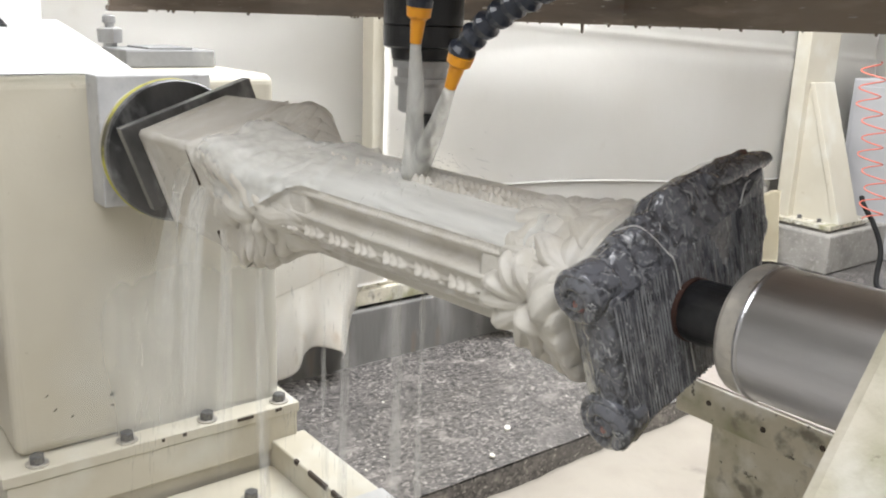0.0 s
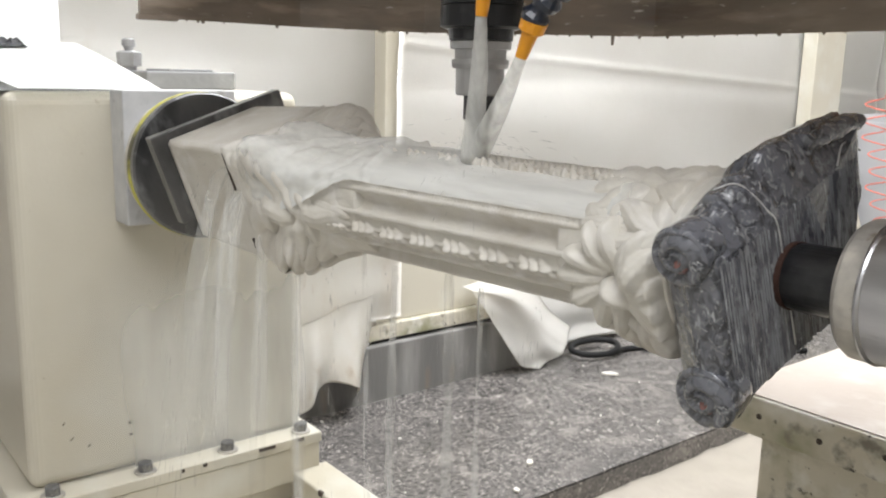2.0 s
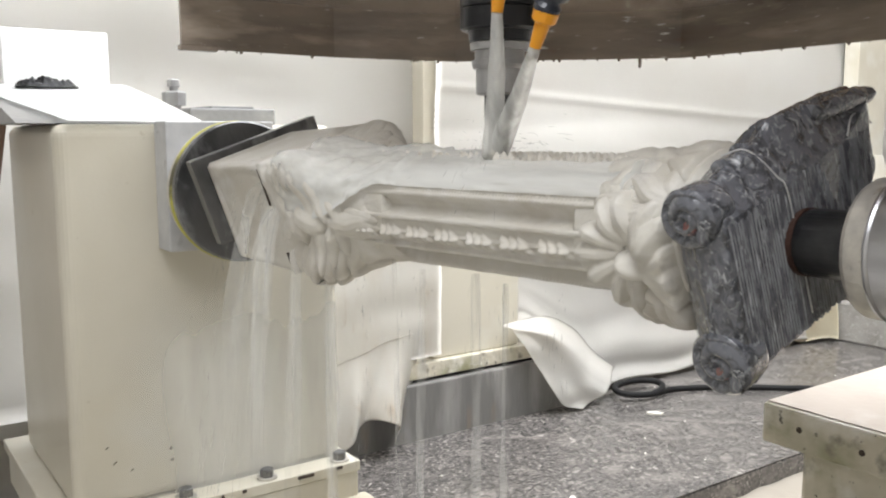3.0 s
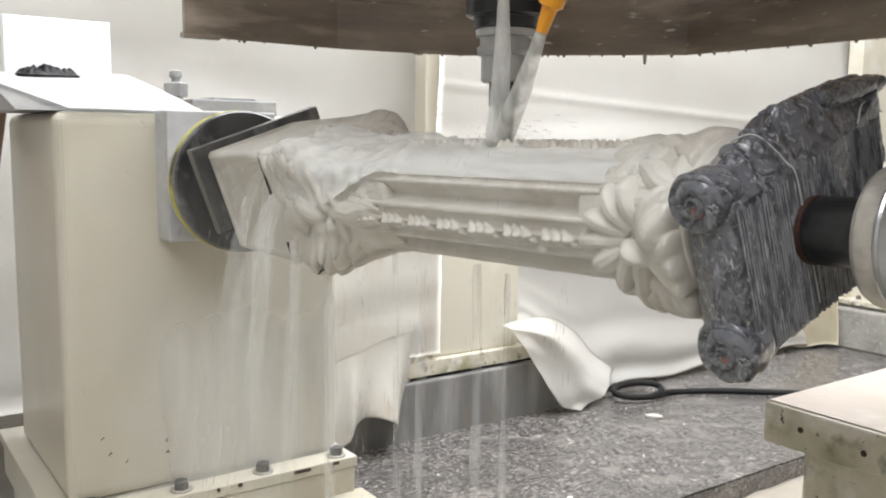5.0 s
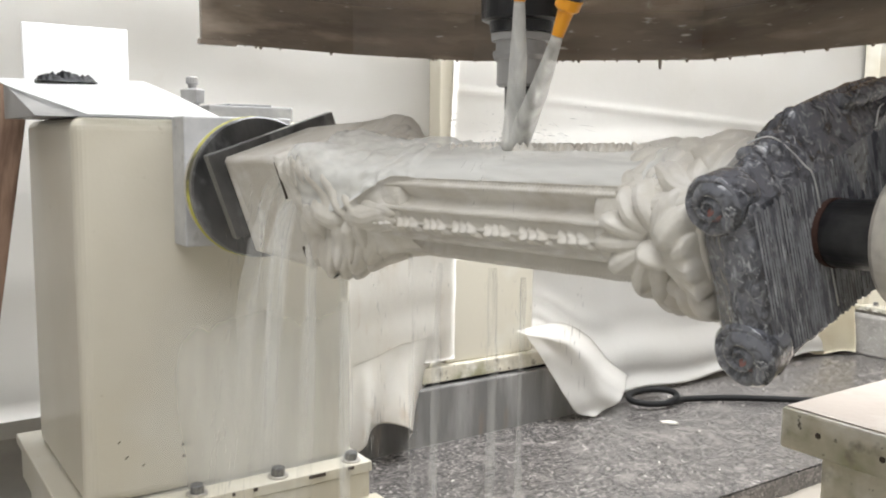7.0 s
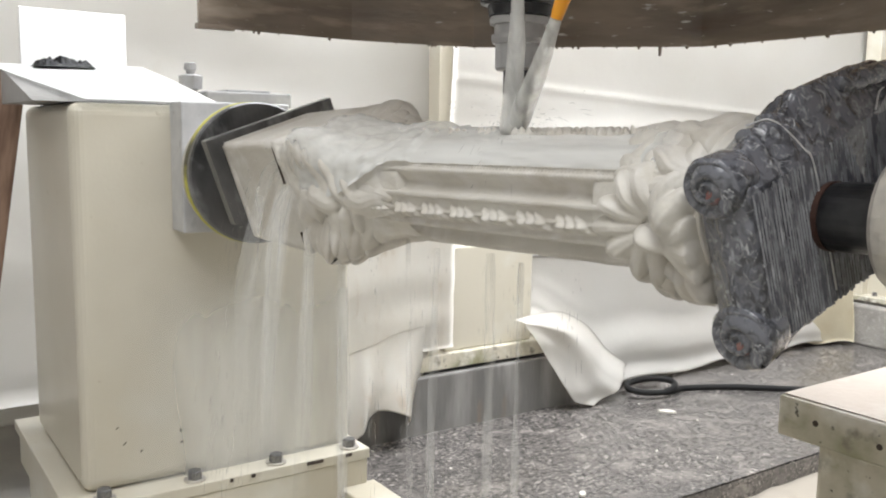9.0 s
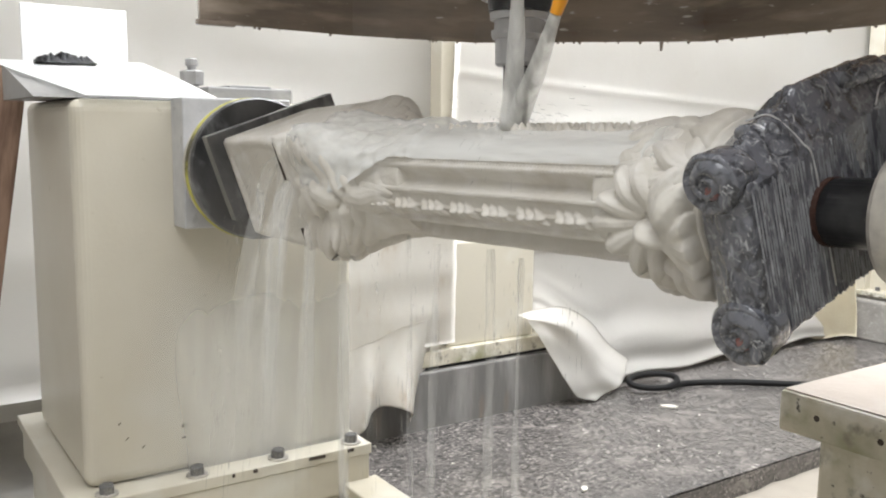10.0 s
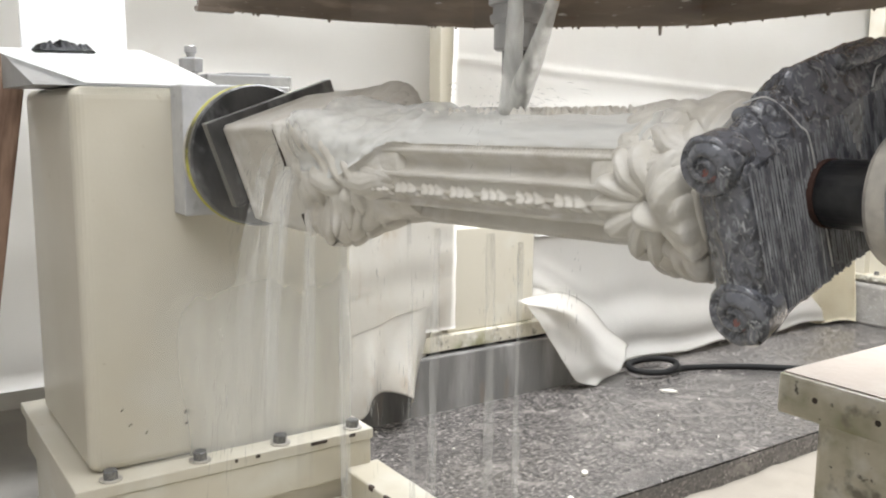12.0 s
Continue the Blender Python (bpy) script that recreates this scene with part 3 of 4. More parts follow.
CORNER = [(1.375, 0.0, 0, 0.045, 0.018, 0.013, -0.004), (1.415, -0.018, 30, 0.048, 0.019, 0.019, 0.002), (1.418, 0.014, -20, 0.046, 0.020, 0.020, 0.002)]
for k, rise in enumerate((1.05, 1.15, 0.6, 0.35)):
    a0 = FACE - 6 + 90 * k
    carved_leaf(SHELL, bell_core, 1.300, 1.42, a0, 0.09, rise=rise)
    carved_leaf(ACANTHUS, bell_core, 1.365, 1.462, a0, 0.09, rise=rise)
    carved_leaf(HANGING, bell_core, 1.310, 1.464, a0 + 44, 0.045, rise=1.25 * rise)
    carved_leaf(CORNER, bell_core, 1.325, 1.464, a0 - 38, 0.045, rise=0.8 * rise)

# ---- dark capital block in stretch film ----
dark = thing("wrapped_capital", "dark veined stone capital with scrolls, wrapped in clear stretch film", "capital", WORK)
FRONT = [(-0.093, 0.056), (-0.04, 0.054), (0.0, 0.055), (0.04, 0.057), (0.06, 0.059), (0.10, 0.062), (0.14, 0.066), (0.180, 0.092), (0.178, 0.03), (0.168, -0.01), (0.155, -0.055), (0.128, -0.098), (0.05, -0.108), (-0.02, -0.111), (-0.07, -0.116), (-0.095, -0.126), (-0.099, -0.08), (-0.0995, -0.03), (-0.097, 0.02)]
MIDDLE = [(-0.104, 0.083), (-0.060, 0.084), (-0.022, 0.096), (0.020, 0.100), (0.036, 0.111), (0.098, 0.112), (0.151, 0.108), (0.192, 0.088), (0.192, 0.055), (0.188, 0.0), (0.170, -0.06), (0.135, -0.107), (0.05, -0.115), (-0.02, -0.116), (-0.075, -0.122), (-0.105, -0.128), (-0.107, -0.085), (-0.106, -0.03), (-0.106, 0.02)]


def outline(points, v):
    k = v * len(points)
    i = int(k) % len(points)
    a, b = points[i], points[(i + 1) % len(points)]
    t = k - int(k)
    return Vector((a[0] + (b[0] - a[0]) * t, a[1] + (b[1] - a[1]) * t))


# along the column, towards the middle outline, and how far out from the centre
LAYERS = ((1.528, 0.0, 0.0), (1.528, 0.0, 0.4), (1.528, 0.0, 0.8), (1.528, 0.0, 0.96), (1.5265, 0.0, 0.995), (1.522, 0.22, 1.0), (1.510, 0.72, 1.0), (1.503, 0.98, 1.0), (1.497, 1.0, 1.0), (1.485, 1.0, 0.965), (1.470, 1.0, 0.93), (1.458, 1.0, 0.86), (1.454, 1.0, 0.7), (1.454, 1.0, 0.0))


def capital_fn(u, v):
    i = min(len(LAYERS) - 2, int(u * (len(LAYERS) - 1)))
    t = u * (len(LAYERS) - 1) - i
    s, w, k = (p + (q - p) * t for p, q in zip(LAYERS[i], LAYERS[i + 1]))
    centre = Vector((0.04, -0.025))
    p = centre + (outline(FRONT, v).lerp(outline(MIDDLE, v), w) - centre) * k
    p = Vector((s, p.x, p.y))
    if k > 0.97:
        fold = math.sin(p.y * 55 + 9 * noise.noise(p * 14))
        d = 0.0042 * noise.noise(p * 34) + 0.0022 * noise.noise(p * 95) + 0.0016 * abs(fold) * smoothstep(0.2, 0.8, w)
        out = (Vector((0, p.y, p.z)) - Vector((0, centre.x, centre.y))).normalized()
        p += out * d + Vector((d * 0.4, 0, 0))
    return p


body = surface(capital_fn, 104, 304, wrap=True)
bmesh.ops.remove_doubles(body, verts=body.verts, dist=0.0003)
bmesh.ops.recalc_face_normals(body, faces=body.faces)
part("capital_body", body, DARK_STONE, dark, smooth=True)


def volute(size):
    """A scroll disc with a raised spiral round a sunken eye, facing +z."""
    def fn(u, v):
        a = 2 * math.pi * v
        if u < 0.25:
            r, z = size * (0.80 + 0.20 * (u / 0.25) ** 0.4), -0.045 + 0.040 * u / 0.25
        else:
            q = (u - 0.25) / 0.75
            r = size * (1 - q) + 0.0001
            turn = (math.log(max(0.05, 1 - q)) * 1.15 + v) % 1.0
            z = -0.005 * (1 - q) ** 3 + 0.0048 * (abs(math.sin(math.pi * turn)) ** 0.7) * smoothstep(0, 0.12, q) - 0.003 * smoothstep(0.75, 0.95, q)
        p = Vector((r * math.cos(a), r * math.sin(a), z))
        return p + Vector((noise.noise(p * 40), noise.noise(p * 40 + Vector((3, 0, 0))), noise.noise(p * 60))) * 0.0016
    bm = capped(surface(fn, 72, 72, wrap=True))
    return bm


for s, z, size, y in ((1.497, 0.060, 0.0315, -0.112), (1.501, -0.100, 0.0355, -0.113)):
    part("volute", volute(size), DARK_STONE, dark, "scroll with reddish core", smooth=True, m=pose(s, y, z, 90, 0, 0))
    part("volute_eye", lathe([(-0.004, 0.0085), (0.0010, 0.0080), (0.0022, 0.0055), (0.0026, 0.001)], 18), RED_STONE, dark, "reddish stone eye of the scroll", smooth=True, m=pose(s + 0.004, y - 0.0005, z - 0.007, 90, 0, 0))


def bundle(s0, z0, y0, y1, width, high):
    """One of the gathered rolls along the upper side, curled at its end and creased by the film."""
    def fn(u, v):
        a = 2 * math.pi * v
        y = y0 + (y1 - y0) * u
        r = math.sin(math.pi * (0.10 + 0.80 * u)) ** 0.22
        d = 1 + 0.16 * noise.noise((u * 9 + s0 * 50, math.cos(a) * 1.6, math.sin(a) * 1.6)) + 0.07 * noise.noise((u * 30, math.cos(a) * 4, math.sin(a) * 4))
        curl = 0.004 * smoothstep(0.14, 0.0, u)
        return (s0 + 0.010 * u + width * r * d * math.cos(a), y, z0 - 0.006 * u * u + curl + high * r * d * math.sin(a))
    return capped(surface(fn, 70, 36, wrap=True))


for s, z, y0, y1, w, h in ((1.466, 0.086, 0.044, 0.165, 0.0075, 0.011), (1.479, 0.095, 0.038, 0.175, 0.0072, 0.0115), (1.491, 0.101, 0.036, 0.185, 0.0068, 0.0115), (1.506, 0.096, 0.100, 0.196, 0.016, 0.012)):
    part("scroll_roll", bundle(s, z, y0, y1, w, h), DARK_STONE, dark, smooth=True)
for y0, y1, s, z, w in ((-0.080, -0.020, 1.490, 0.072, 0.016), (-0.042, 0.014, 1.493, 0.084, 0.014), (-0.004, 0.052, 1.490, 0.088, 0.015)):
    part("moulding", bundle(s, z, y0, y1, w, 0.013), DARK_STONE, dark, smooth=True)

ribs = bmesh.new()
for i in range(58):
    y = -0.088 + 0.252 * i / 57
    lean = random.uniform(-0.0012, 0.0012)
    z0 = (-0.106 if y < 0.12 else -0.106 + (y - 0.12) * 2.4) - random.uniform(0, 0.004)
    z1 = 0.049 + 0.055 * (y + 0.088) - random.uniform(0, 0.005)
    if 0.075 < y < 0.108:
        z1 -= 0.05 * (1 - abs(y - 0.092) / 0.018) + 0.01
    hgt = 1.5292 + random.uniform(0, 0.0010)
    q = [ribs.verts.new(p) for p in ((1.5270, y - 0.0015, z0), (1.5270, y + 0.0015, z0), (hgt, y, z0), (1.5270, y - 0.0015 + lean, z1), (1.5270, y + 0.0015 + lean, z1), (hgt, y + lean, z1))]
    for f in ((0, 2, 5, 3), (2, 1, 4, 5), (0, 1, 2), (3, 5, 4)):
        ribs.faces.new([q[j] for j in f])
tagged(part("film_ridge_cover", ribs, FILM_EDGE, dark, "fine ridges of stretched clear film"), kind="stuff")
for pts, r in ((((1.488, -0.030, 0.098), (1.503, -0.014, 0.099), (1.514, -0.003, 0.083), (1.524, 0.004, 0.063), (1.5300, 0.007, 0.050), (1.5305, 0.010, 0.0), (1.5305, 0.014, -0.095)), 0.0009), (((1.529, 0.128, 0.064), (1.524, 0.150, 0.079), (1.524, 0.172, 0.074), (1.523, 0.188, 0.058)), 0.0010)):
    part("film_seam", tube(spline(pts, 8), r, 6), FILM_SEAM, dark, "white rope-like film edge", smooth=True)

# ---- tailstock ----
tail = thing("tailstock", "steel tailstock quill with dark centre shaft in a cream rough housing", "tailstock", pose(-2.0, 1.106, 1.026, 0, -1.14, 0))
part("centre_shaft", lathe([(1.531, 0.034), (1.545, 0.0355), (1.65, 0.0355)], 40, "x"), BLACK_STEEL, tail, smooth=False)
part("rust_ring", lathe([(1.5295, 0.0357), (1.536, 0.0362)], 40, "x"), RUST, tail)
part("ring", lathe([(1.602, 0.058), (1.606, 0.066), (1.611, 0.069), (1.629, 0.0698)], 64, "x"), SCALED_STEEL, tail)
part("quill", lathe([(1.6295, 0.0705), (1.632, 0.0712), (1.6345, 0.0700), (1.635, 0.0695), (1.86, 0.0695)], 96, "x"), STEEL, tail)
house = prism([(0.955, 1.19), (1.20, 1.19), (1.48, 0.86), (1.48, 0.30), (0.66, 0.30), (0.66, 0.80)], -0.19, 0.55, bevel=0.012)
part("housing", house, DIRTY_CREAM, tail, m=pose(-2.0, 1.106, 1.026, 0, -1.14, 0).inverted())
part("pedestal", box(-0.10, 0.5, 0.72, 1.44, FLOOR_Z, 0.30, 0.01), DIRTY_CREAM, tail, m=pose(-2.0, 1.106, 1.026, 0, -1.14, 0).inverted())

bench = thing("machine_bed", "cream painted machine bed block, dirty green-stained edge, pale wet top", "machine bed")
part("top", box(-1.032, 0.9, 1.88, 2.85, 0.512, 0.60, 0.007), DIRTY_CREAM, bench)
part("slurry_skin", box(-1.025, 0.9, 1.887, 2.84, 0.60, 0.604, 0.002), DUST, bench, "pale wet stone dust")
part("body", box(-0.960, 0.9, 1.92, 2.8, FLOOR_Z, 0.512, 0.01), DIRTY_CREAM, bench)
for x, z in ((-0.945, 0.560), (-0.81, 0.552), (-0.68, 0.566)):
    part("bolt_hole", lathe([(0, 0.006), (0.003, 0.008)], 7, "y"), CHIP, bench, "rusted bolt hole", m=pose(x, 1.8785, z, 0, 20, 0))

# ---- spray hood ----
hood = thing("splash_hood", "wet brown steel splash hood hanging over the work, dripping", "hood")
Z0, Z1 = 1.355, 1.47
line = [(-1.84, 0.92), (-1.86, 1.30), (-1.80, 1.62), (-1.40, 2.02), (-0.2, 2.02), (1.2, 2.02)]


def wall_strip(a, b):
    (x0, y0), (x1, y1) = a, b
    d = Vector((x1 - x0, y1 - y0)).normalized()
    n = Vector((d.y, -d.x)) * 0.005
    bm = bmesh.new()
    q = [bm.verts.new((x + sx * n.x, y + sx * n.y, z)) for sx in (-1, 1) for x, y in (a, b) for z in (Z0, Z1)]
    bmesh.ops.convex_hull(bm, input=q)
    return bm


for a, b in zip(line, line[1:]):
    part("skirt", wall_strip(a, b), BEAM, hood)
part("roof", prism([(x, y) for x, y in line] + [(1.2, 0.92)], Z1, Z1 + 0.02, "z"), BEAM, hood)
part("end_clip", box(-1.852, -1.832, 0.915, 1.00, Z0 - 0.005, Z0 + 0.008, 0.003), BEAM, hood)
part("drip", lathe([(-0.022, 0.003), (0, 0.005)], 8), BEAM, hood, m=pose(-1.47, 1.95, Z0))

for k in range(40):
    i = random.choice((0, 1, 2, 2, 3, 3, 3))
    t = random.random() * (0.8 if i == 3 else 1)
    x, y = (line[i][j] + (line[i + 1][j] - line[i][j]) * t for j in (0, 1))
    size = random.uniform(0.4, 1.0)
    part("hanging_drop", lathe([(-0.006 * size, 0.0012), (-0.004 * size, 0.0035 * size), (0.001, 0.005 * size)], 8), BEAM, hood, smooth=True, m=pose(x, y, Z0))

# ---- milling spindle ----
TOOL_X, TOOL_Y = -0.948, 1.08
mill = thing("milling_spindle", "black milling spindle with steel collet holder and stepped tool", "spindle", pose(TOOL_X, TOOL_Y, 0))
part("body", lathe([(1.315, 0.051), (1.318, 0.057), (1.345, 0.057), (1.347, 0.0555), (1.3475, 0.057), (1.7, 0.057)], 48), BLACK_STEEL, mill)
part("collar", lathe([(1.300, 0.044), (1.315, 0.046)], 40), BLACK_STEEL, mill)
part("holder_flange", lathe([(1.262, 0.038), (1.268, 0.040), (1.274, 0.040), (1.2745, 0.036), (1.288, 0.036), (1.2885, 0.042), (1.298, 0.043), (1.300, 0.041)], 40), DULL_STEEL, mill)
part("collet_nut", lathe([(1.225, 0.031), (1.228, 0.034), (1.262, 0.034)], 32), DULL_STEEL, mill)
part("tool", lathe([(1.128, 0.010), (1.145, 0.014), (1.19, 0.016), (1.192, 0.022), (1.225, 0.022)], 24), BLACK_STEEL, mill)

# ---- coolant nozzles ----


def hose(name, points, label):
    ob = thing(name, label, "coolant hose")
    pts = [Vector(p) for p in points]
    d = (pts[1] - pts[0]).normalized()
    noz = lathe([(0, 0.0075), (0.030, 0.010), (0.034, 0.0155), (0.046, 0.0165), (0.048, 0.012)], 20)
    turn = d.to_track_quat("Z", "Y").to_matrix().to_4x4()
    part("nozzle", noz, ORANGE, ob, "orange plastic nozzle", m=Matrix.Translation(pts[0]) @ turn)
    path = spline(pts, 24)
    total, last = 0.0, path[0]
    for q, nxt in zip(path, path[1:]):
        total += (nxt - q).length
        if total > 0.048 and (q - last).length > 0.024:
            last = q
            seg = lathe([(-0.004, 0.010), (0, 0.0165), (0.008, 0.0175), (0.013, 0.013), (0.018, 0.0105), (0.026, 0.0125)], 18)
            t = (nxt - q).normalized().to_track_quat("Z", "Y").to_matrix().to_4x4()
            part("hose_link", seg, NAVY, ob, m=Matrix.Translation(q) @ t)
    return ob


hose("coolant_hose", [(-0.78, 1.00, 1.275), (-0.755, 1.00, 1.325), (-0.68, 1.0, 1.37), (-0.61, 1.0, 1.40), (-0.57, 1.03, 1.47)], "jointed dark blue coolant hose with orange nozzle")
hose("coolant_hose", [(-0.855, 1.00, 1.325), (-0.848, 1.0, 1.375), (-0.84, 1.0, 1.43), (-0.83, 1.03, 1.47)], "jointed coolant hose with orange nozzle pointing down")

# ---- background things ----


def cloth(name, fn, nu, nv, mat, label):
    return tagged(finish(name, surface(fn, nu, nv, thick=0.003), mat, smooth=True), label, "tarpaulin")


def between(top, low, n=24):
    """Two edge curves through (y, z) points, and the point between them."""
    a, b = (spline([(0, *p) for p in e], n) for e in (top, low))

    def at(e, u):
        k = u * (len(e) - 1)
        i = min(len(e) - 2, int(k))
        return e[i].lerp(e[i + 1], k - i)
    return lambda u, v: at(a, u).lerp(at(b, u), v)


edge_one = between([(1.50, 0.16), (1.86, 0.24), (1.99, 0.275), (2.17, 0.318), (2.37, 0.318)], [(1.50, -0.16), (1.84, -0.10), (1.96, -0.005), (2.10, -0.005), (2.245, -0.158)])


def flap_one(u, v):
    p = edge_one(u, v)
    p.x = -3.0 + 0.02 + 0.075 * smoothstep(0.0, 1.0, v) * math.sin(math.pi * min(1, u * 1.1)) - 0.09 * smoothstep(0.78, 1.0, u) + 0.022 * math.sin(u * 15 + v * 2.5) * (0.3 + v) + 0.05 * v * v * smoothstep(0.55, 0.8, u)
    p.z += 0.006 * noise.noise((u * 5, v * 5, 1))
    return p


cloth("tarpaulin_flap", flap_one, 70, 40, STAINED_TARP, "curled lower flap of white tarpaulin hanging over the kerb")
cloth("tarpaulin_curtain", lambda u, v: (-3.045 + 0.010 * math.sin(u * 9) + 0.012 * noise.noise((u * 3, v * 4, 0)), 1.3 + 1.15 * u, 0.20 + 0.52 * v), 40, 30, STAINED_TARP, "white tarpaulin curtain behind the headstock")

edge_two = between([(2.80, 0.285), (2.95, 0.30), (3.09, 0.293), (3.27, 0.205), (3.40, 0.075), (3.56, -0.035)], [(2.805, 0.27), (2.88, 0.17), (2.95, 0.07), (3.02, -0.04), (3.09, -0.125), (3.20, -0.160)])


def flap_two(u, v):
    p = edge_two(u, v)
    p.x = -3.045 + 0.075 * smoothstep(0.0, 0.40, v) + 0.06 * u * v + 0.030 * math.exp(-((v - 0.25 - 0.35 * u) / 0.16) ** 2) * min(1, 3 * u) + 0.014 * noise.noise((u * 4, v * 3, 9)) * min(1, 3 * u)
    return p


cloth("tarpaulin_flap", flap_two, 60, 40, TARP, "white tarpaulin corner folded down onto the slab")


def lower_cloth(u, v):
    y = 2.78 + 2.9 * u
    hem = 0.26 - 0.40 * smoothstep(0.06, 0.25, u) + 0.012 * math.sin(u * 25)
    w = (y - 2.5) / 4.4
    top = 0.62 - 0.22 * w + 0.03 * math.sin(w * 7)
    z = top + (hem - top) * v
    x = -3.180 + 0.10 * v ** 3 + smoothstep(0.02, 0.3, u) * 0.020 * math.exp(-((v - 0.70 - 0.20 * u) / 0.11) ** 2) - 0.010 * math.exp(-((v - 0.88 - 0.1 * u) / 0.06) ** 2) + 0.012 * noise.noise((u * 6, v * 5, 2)) * smoothstep(0.3, 0.6, v)
    return (x, y, z)


cloth("tarpaulin_curtain", lower_cloth, 80, 60, TARP, "white tarpaulin sagging in a long fold down to the slab")


def upper_cloth(u, v):
    y = 2.50 + 4.4 * u
    z = 0.56 - 0.22 * u + 0.03 * math.sin(u * 7) + 2.1 * v
    slack = smoothstep(0.0, 0.35, v)
    return (-3.17 + slack * (0.02 * math.sin(u * 9 + v * 3) + 0.04 * noise.noise((u * 2.2, v * 5, 4))) + 0.006 * math.exp(-((z - 1.36 + 0.05 * (y - 3)) / 0.018) ** 2) - 0.005 * math.exp(-((z - 1.22 - 0.03 * math.sin(2 * y)) / 0.05) ** 2), y, z)


cloth("tarpaulin_curtain", upper_cloth, 120, 160, TARP, "bright white tarpaulin curtain with a sloping hem")
cloth("yellow_lit_curtain", lambda u, v: (-3.2 + 0.22 * u + 0.02 * math.sin(u * 8 + v * 3), 5.15 + 0.38 * u, -0.15 + 0.015 * math.sin(u * 9) + 0.48 * v), 24, 20, YELLOW_LIT_TARP, "tarpaulin strip hanging to the slab, yellowish light in its colour")

cable = thing("cable", "black rubber cable lying in a loop on the slab", "cable")
loop = [(-2.93 + 0.09 * math.cos(a), 3.62 + 0.15 * math.sin(a), SLAB_Z + 0.03 + 0.02 * math.sin(a * 0.5)) for a in [0.4 * i for i in range(18)]]
part("wire", tube(spline(loop + [(-2.87, 3.82, SLAB_Z + 0.014), (-2.75, 4.05, SLAB_Z + 0.014), (-2.55, 4.3, SLAB_Z + 0.014), (-2.3, 4.6, SLAB_Z + 0.014)], 6), 0.016, 10), RUBBER, cable, smooth=True)

footing = tagged(finish("concrete_block", box(-3.30, -2.66, 5.60, 6.9, SLAB_Z, 0.09, 0.015), CONCRETE), "rough grey concrete block", "concrete block")
gusset = thing("gusset_post", "cream painted steel post with a triangular gusset on a base plate", "post", pose(-3.03, 5.70, 0.09))
part("base_plate", box(-0.10, 0.33, -0.05, 0.48, 0.02, 0.05, 0.004), DIRTY_CREAM, gusset)
part("grout_pad", box(-0.09, 0.30, -0.03, 0.45, 0.0, 0.02), CONCRETE, gusset)
part("post", box(-0.10, 0.0, 0.0, 0.36, 0.05, 2.6, 0.006), CREAM, gusset)
part("gusset", prism([(0.0, 0.05), (0.33, 0.05), (0.03, 0.92), (0.0, 0.92)], 0.06, 0.075, "y"), CREAM, gusset)
part("flange", prism([(0.29, 0.05), (0.335, 0.05), (0.035, 0.94), (0.0, 0.94)], 0.052, 0.30, "y", 0.003), CREAM, gusset)
for dx in (0.08, 0.22):
    bolt(gusset, dx, 0.01, 0.05, 0.014)
lead = thing("cable", "black rubber cable bent down behind the concrete block", "cable")
part("wire", tube(spline([(-2.60, 5.80, 0.34), (-2.56, 5.76, 0.30), (-2.46, 5.72, 0.20), (-2.38, 5.70, 0.05), (-2.32, 5.6, SLAB_Z + 0.02), (-2.1, 5.5, SLAB_Z + 0.018)], 8), 0.016, 10), RUBBER, lead, smooth=True)
locker = thing("electrical_cabinet", "grey painted steel cabinet beyond the post", "cabinet", pose(-2.75, 6.35, SLAB_Z))
part("body", box(-0.3, 0.9, 0.0, 0.5, 0, 1.22, 0.01), CABINET, locker)
part("door", box(-0.26, 0.86, -0.012, 0.0, 0.04, 1.17, 0.004), CABINET, locker)
coil = thing("air_hose", "red spiral air hose hanging down", "air hose")
pts = [(-2.61 + 0.07 * math.cos(a) + 0.003 * a + 0.02 * math.sin(a * 0.31), 5.66 + 0.05 * math.sin(a), 1.19 - 0.0160 * a) for a in [0.3 * i for i in range(200)]]
part("coil", tube(pts, 0.0045, 6), RED, coil, smooth=True)

# ---- water ----


def stream(name, points, r0, r1, mat, label, wob=0.2):
    path = spline(points, 10)
    seed = random.uniform(0, 50)
    bm = tube(path, r0, 14, taper=lambda t: (r0 + (r1 - r0) * t) * (1 + wob * noise.noise((t * 9, seed, 0))))
    ob = finish(name, bm, mat, smooth=True)
    return tagged(ob, label, "water", kind="stuff")


stream("water_jet", [(-0.78, 1.00, 1.275), (-0.85, 1.03, 1.21), (-0.935, 1.06, 1.135)], 0.007, 0.019, JET, "white coolant jet from the nozzle", 0.06)
stream("water_jet", [(-0.855, 1.00, 1.325), (-0.88, 1.02, 1.25), (-0.925, 1.05, 1.14)], 0.007, 0.016, JET, "white coolant jet from the nozzle", 0.06)


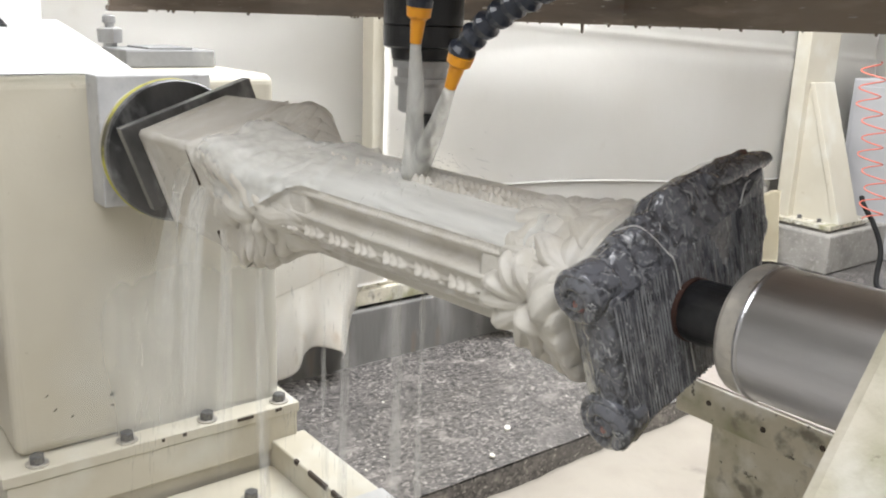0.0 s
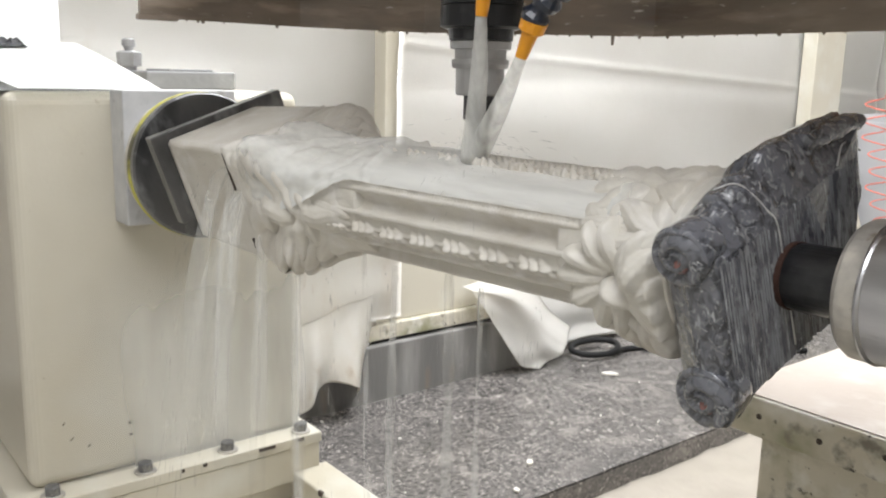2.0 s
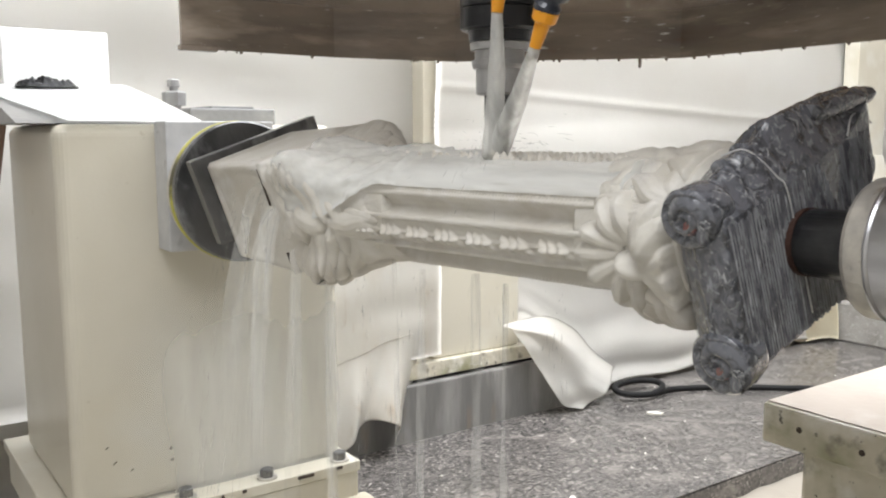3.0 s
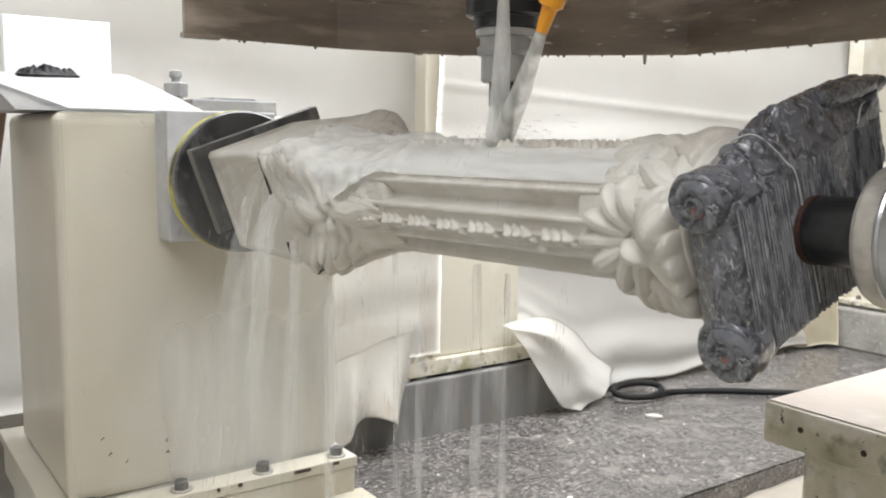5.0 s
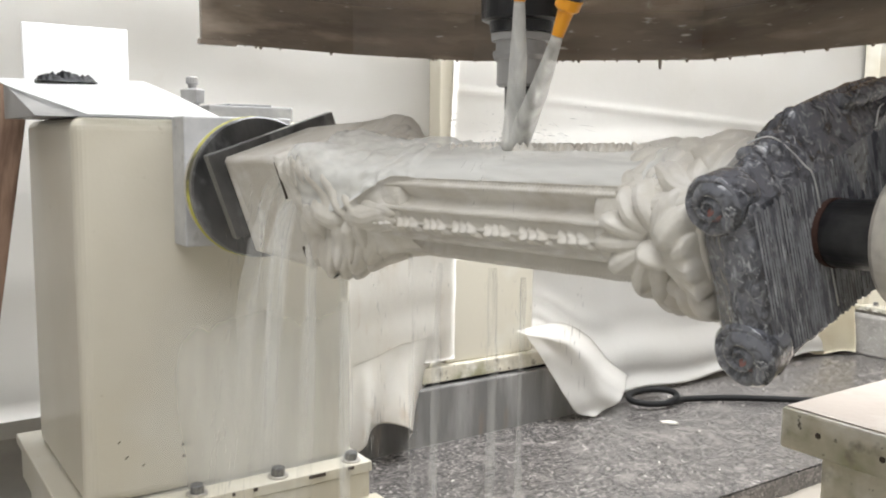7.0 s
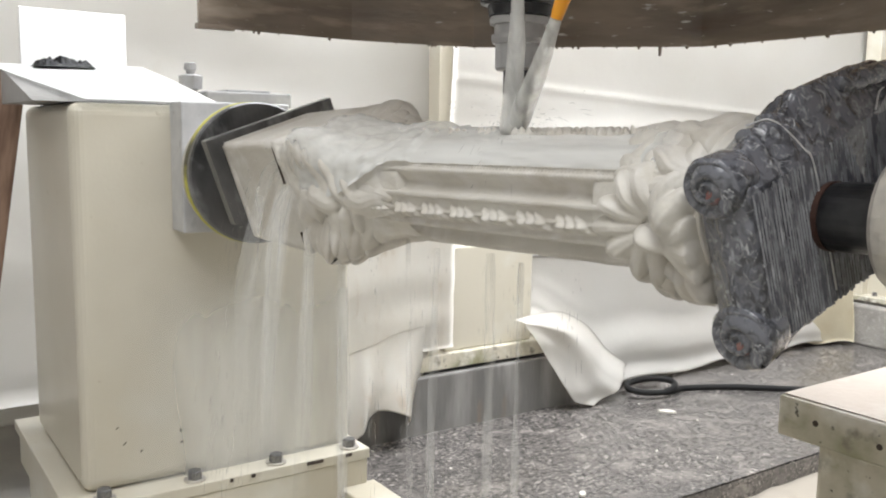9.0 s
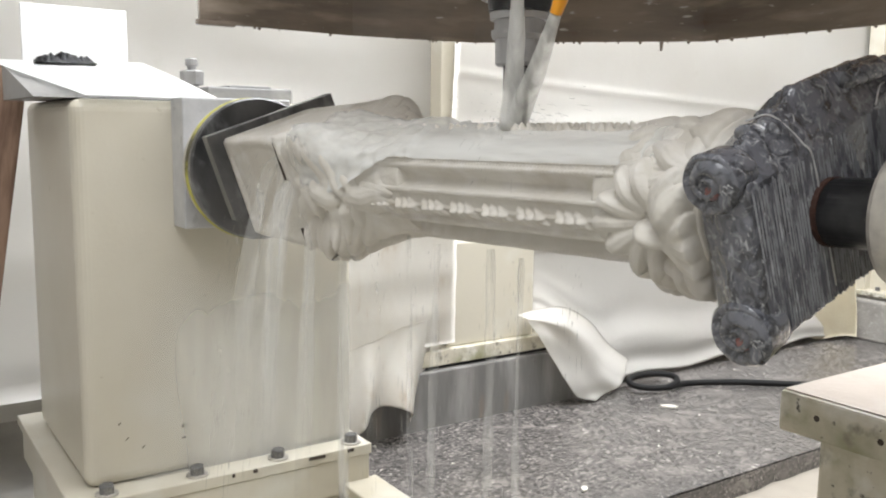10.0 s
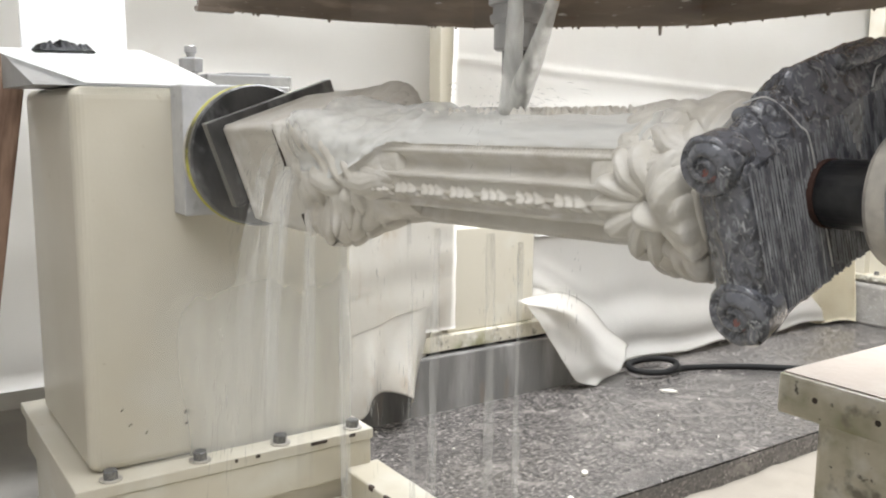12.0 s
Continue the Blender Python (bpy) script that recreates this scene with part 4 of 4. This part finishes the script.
def film_fn(u, v):
    s = 0.545 + 0.875 * u
    low = 40 + 35 * smoothstep(0.42, 0.26, u) + 62 * smoothstep(0.48, 0.62, u)
    a = math.radians(low + (137 + 36 * smoothstep(0.38, 0.15, u) - low) * v)
    r = 0.097 - 0.010 * max(0.0, (s - 0.7) / 0.7) + 0.010 * smoothstep(0.90, 1, u) + 0.003 * noise.noise((s * 20, v * 5, 6))
    if s < 0.9:
        r = max(r, base_core(s, a) + 0.0125 - 0.026 * smoothstep(0.05, 0.0, u) - 0.016 * smoothstep(0.12, 0.0, v)) + 0.007 * noise.noise((s * 38, v * 7, 2)) + 0.003 * noise.noise((s * 80, v * 16, 5))
    return (s, r * math.cos(a), r * math.sin(a))


tagged(finish("water_film", surface(film_fn, 120, 70), FILM, smooth=True, m=WORK), "sheet of milky water running over the shaft", "water", kind="stuff")


def wet_fn(u, v):
    """Water running down the headstock's face below the faceplate, also its painted lit lower part."""
    y = 0.745 + 0.695 * u
    top = 0.90
    return (-2.1365 + 0.0012 * noise.noise((u * 9, v * 3, 4)), y, 0.2365 + (top - 0.2365) * v)


tagged(finish("water_film", surface(wet_fn, 60, 40), WET_LIT_FACE, smooth=True), "thin milky water on the painted face, also painting its brighter lit lower part", "water", kind="stuff")


def spray(name, n, start, speed, spread, gravity, life, size, label, floor=0.06):
    """Streaks of thrown water: each drop is drawn out along its way."""
    bm = bmesh.new()
    for k in range(n):
        p0 = Vector([random.gauss(start[i], spread[0][i]) for i in range(3)])
        vel = Vector([random.gauss(speed[i], spread[1][i]) for i in range(3)])
        t = life * random.random() ** 0.8
        p = p0 + vel * t + Vector((0, 0, -0.5 * gravity * t * t))
        if p.z < floor:
            continue
        d = vel + Vector((0, 0, -gravity * t))
        long = min(0.05, max(0.002, d.length * random.uniform(0.004, 0.014)))
        r = size * random.uniform(0.4, 1.3)
        d.normalize()
        side = d.orthogonal().normalized()
        up = d.cross(side)
        a, z = bm.verts.new(p - d * long), bm.verts.new(p + d * long)
        ring = [bm.verts.new(p + (side * math.cos(q) + up * math.sin(q)) * r) for q in (0, 2.1, 4.2)]
        for i in range(3):
            bm.faces.new((a, ring[(i + 1) % 3], ring[i]))
            bm.faces.new((z, ring[i], ring[(i + 1) % 3]))
    return tagged(finish(name, bm, DROPS), label, "water", kind="stuff")


def veil(name, x, y, z, dx, dy, drop, width, label, seed):
    """A narrow curved curtain of falling water that frays towards its end."""
    def fn(u, v):
        w = (v - 0.5) * width * (0.5 + 0.9 * u) * (1 + 0.3 * noise.noise((u * 4, seed, 0)))
        return (x + dx * (1.6 * u - 0.6 * u * u) + w * 0.8, y + dy * u + w * 0.5 + 0.012 * noise.noise((u * 3, v * 5, seed)), z + 0.05 * u - (drop + 0.05) * u * u)
    return tagged(finish(name, surface(fn, 40, 12), SPLASH, smooth=True), label, "water", kind="stuff")


for k, (x, y, z, dx, dy, drop, width) in enumerate(((-1.450, 0.985, 1.060, -0.040, -0.085, 0.60, 0.040), (-1.46, 0.985, 1.04, -0.07, -0.10, 0.40, 0.030), (-1.46, 0.955, 1.08, -0.20, -0.03, 0.60, 0.040), (-1.46, 0.97, 1.09, -0.12, -0.02, 0.75, 0.035), (-1.44, 1.00, 0.96, -0.03, -0.02, 0.70, 0.03), (-1.40, 1.03, 0.93, 0.01, 0.0, 0.60, 0.025))):
    veil("water_splash", x, y, z, dx, dy, drop, width, "veil of water thrown off the leaf base", k * 3.7)
spray("water_spray", 220, (-1.46, 0.955, 1.085), (-0.42, -0.10, 0.10), ((0.02, 0.02, 0.02), (0.07, 0.05, 0.10)), 4.6, 0.58, 0.0008, "fan of drops thrown off the leaf base", 0.24)
spray("water_spray", 500, (-0.935, 1.06, 1.145), (0.10, 0.02, 0.12), ((0.012, 0.012, 0.01), (0.35, 0.25, 0.16)), 4.0, 0.20, 0.0006, "fine spray round the cutting tool", 1.0)
for x, y, n in ((-1.24, 1.08, 50), (-1.12, 1.06, 80), (-1.03, 1.10, 90), (-0.93, 1.07, 60), (-0.84, 1.10, 40), (-1.36, 1.08, 70)):
    spray("water_spray", n, (x, y, 0.945), (0.0, 0.0, -0.1), ((0.008, 0.010, 0.01), (0.015, 0.02, 0.05)), 4.6, 0.62, 0.0008, "strand of drops falling from the column", 0.06)
for x, y, z0, z1, r in ((-1.43, 1.05, 0.93, 0.24, 0.007), (-1.12, 1.06, 0.95, 0.05, 0.005), (-1.03, 1.10, 0.95, 0.05, 0.007), (-0.93, 1.08, 0.95, 0.05, 0.004), (-1.24, 1.08, 0.95, 0.05, 0.004)):
    sway = random.uniform(-0.03, 0.03)
    stream("falling_water", [(x, y, z0), (x + sway * 0.3, y, z0 * 0.7 + z1 * 0.3), (x + sway, y, z1)], r, r * 1.8, STRAND, "strand of water falling from the column", 0.5)

# ---- stone chips on the slab ----


def chip(x, y, w, d, t):
    pts = [(w * math.cos(a) * random.uniform(0.6, 1), d * math.sin(a) * random.uniform(0.6, 1)) for a in [i * math.pi / 4 for i in range(8)]]
    ob = finish("stone_chip", prism(pts, 0, t, "z"), MARBLE, m=pose(x, y, SLAB_Z + 0.0015, random.uniform(-4, 4), random.uniform(-4, 4), random.uniform(0, 360)))
    return tagged(ob, "flat pale marble chip lying on the wet slab", "stone chip", "chips on the slab")


for x, y, w in ((-2.176, 2.433, 0.028), (-2.04, 2.24, 0.022), (-2.673, 3.451, 0.045)):
    chip(x, y, w, w * 0.55, 0.008)
for k in range(22):
    x, y = random.uniform(-3.0, -2.0), random.uniform(1.6, 5.0)
    chip(x, y, random.uniform(0.004, 0.011), random.uniform(0.003, 0.007), random.uniform(0.002, 0.004))
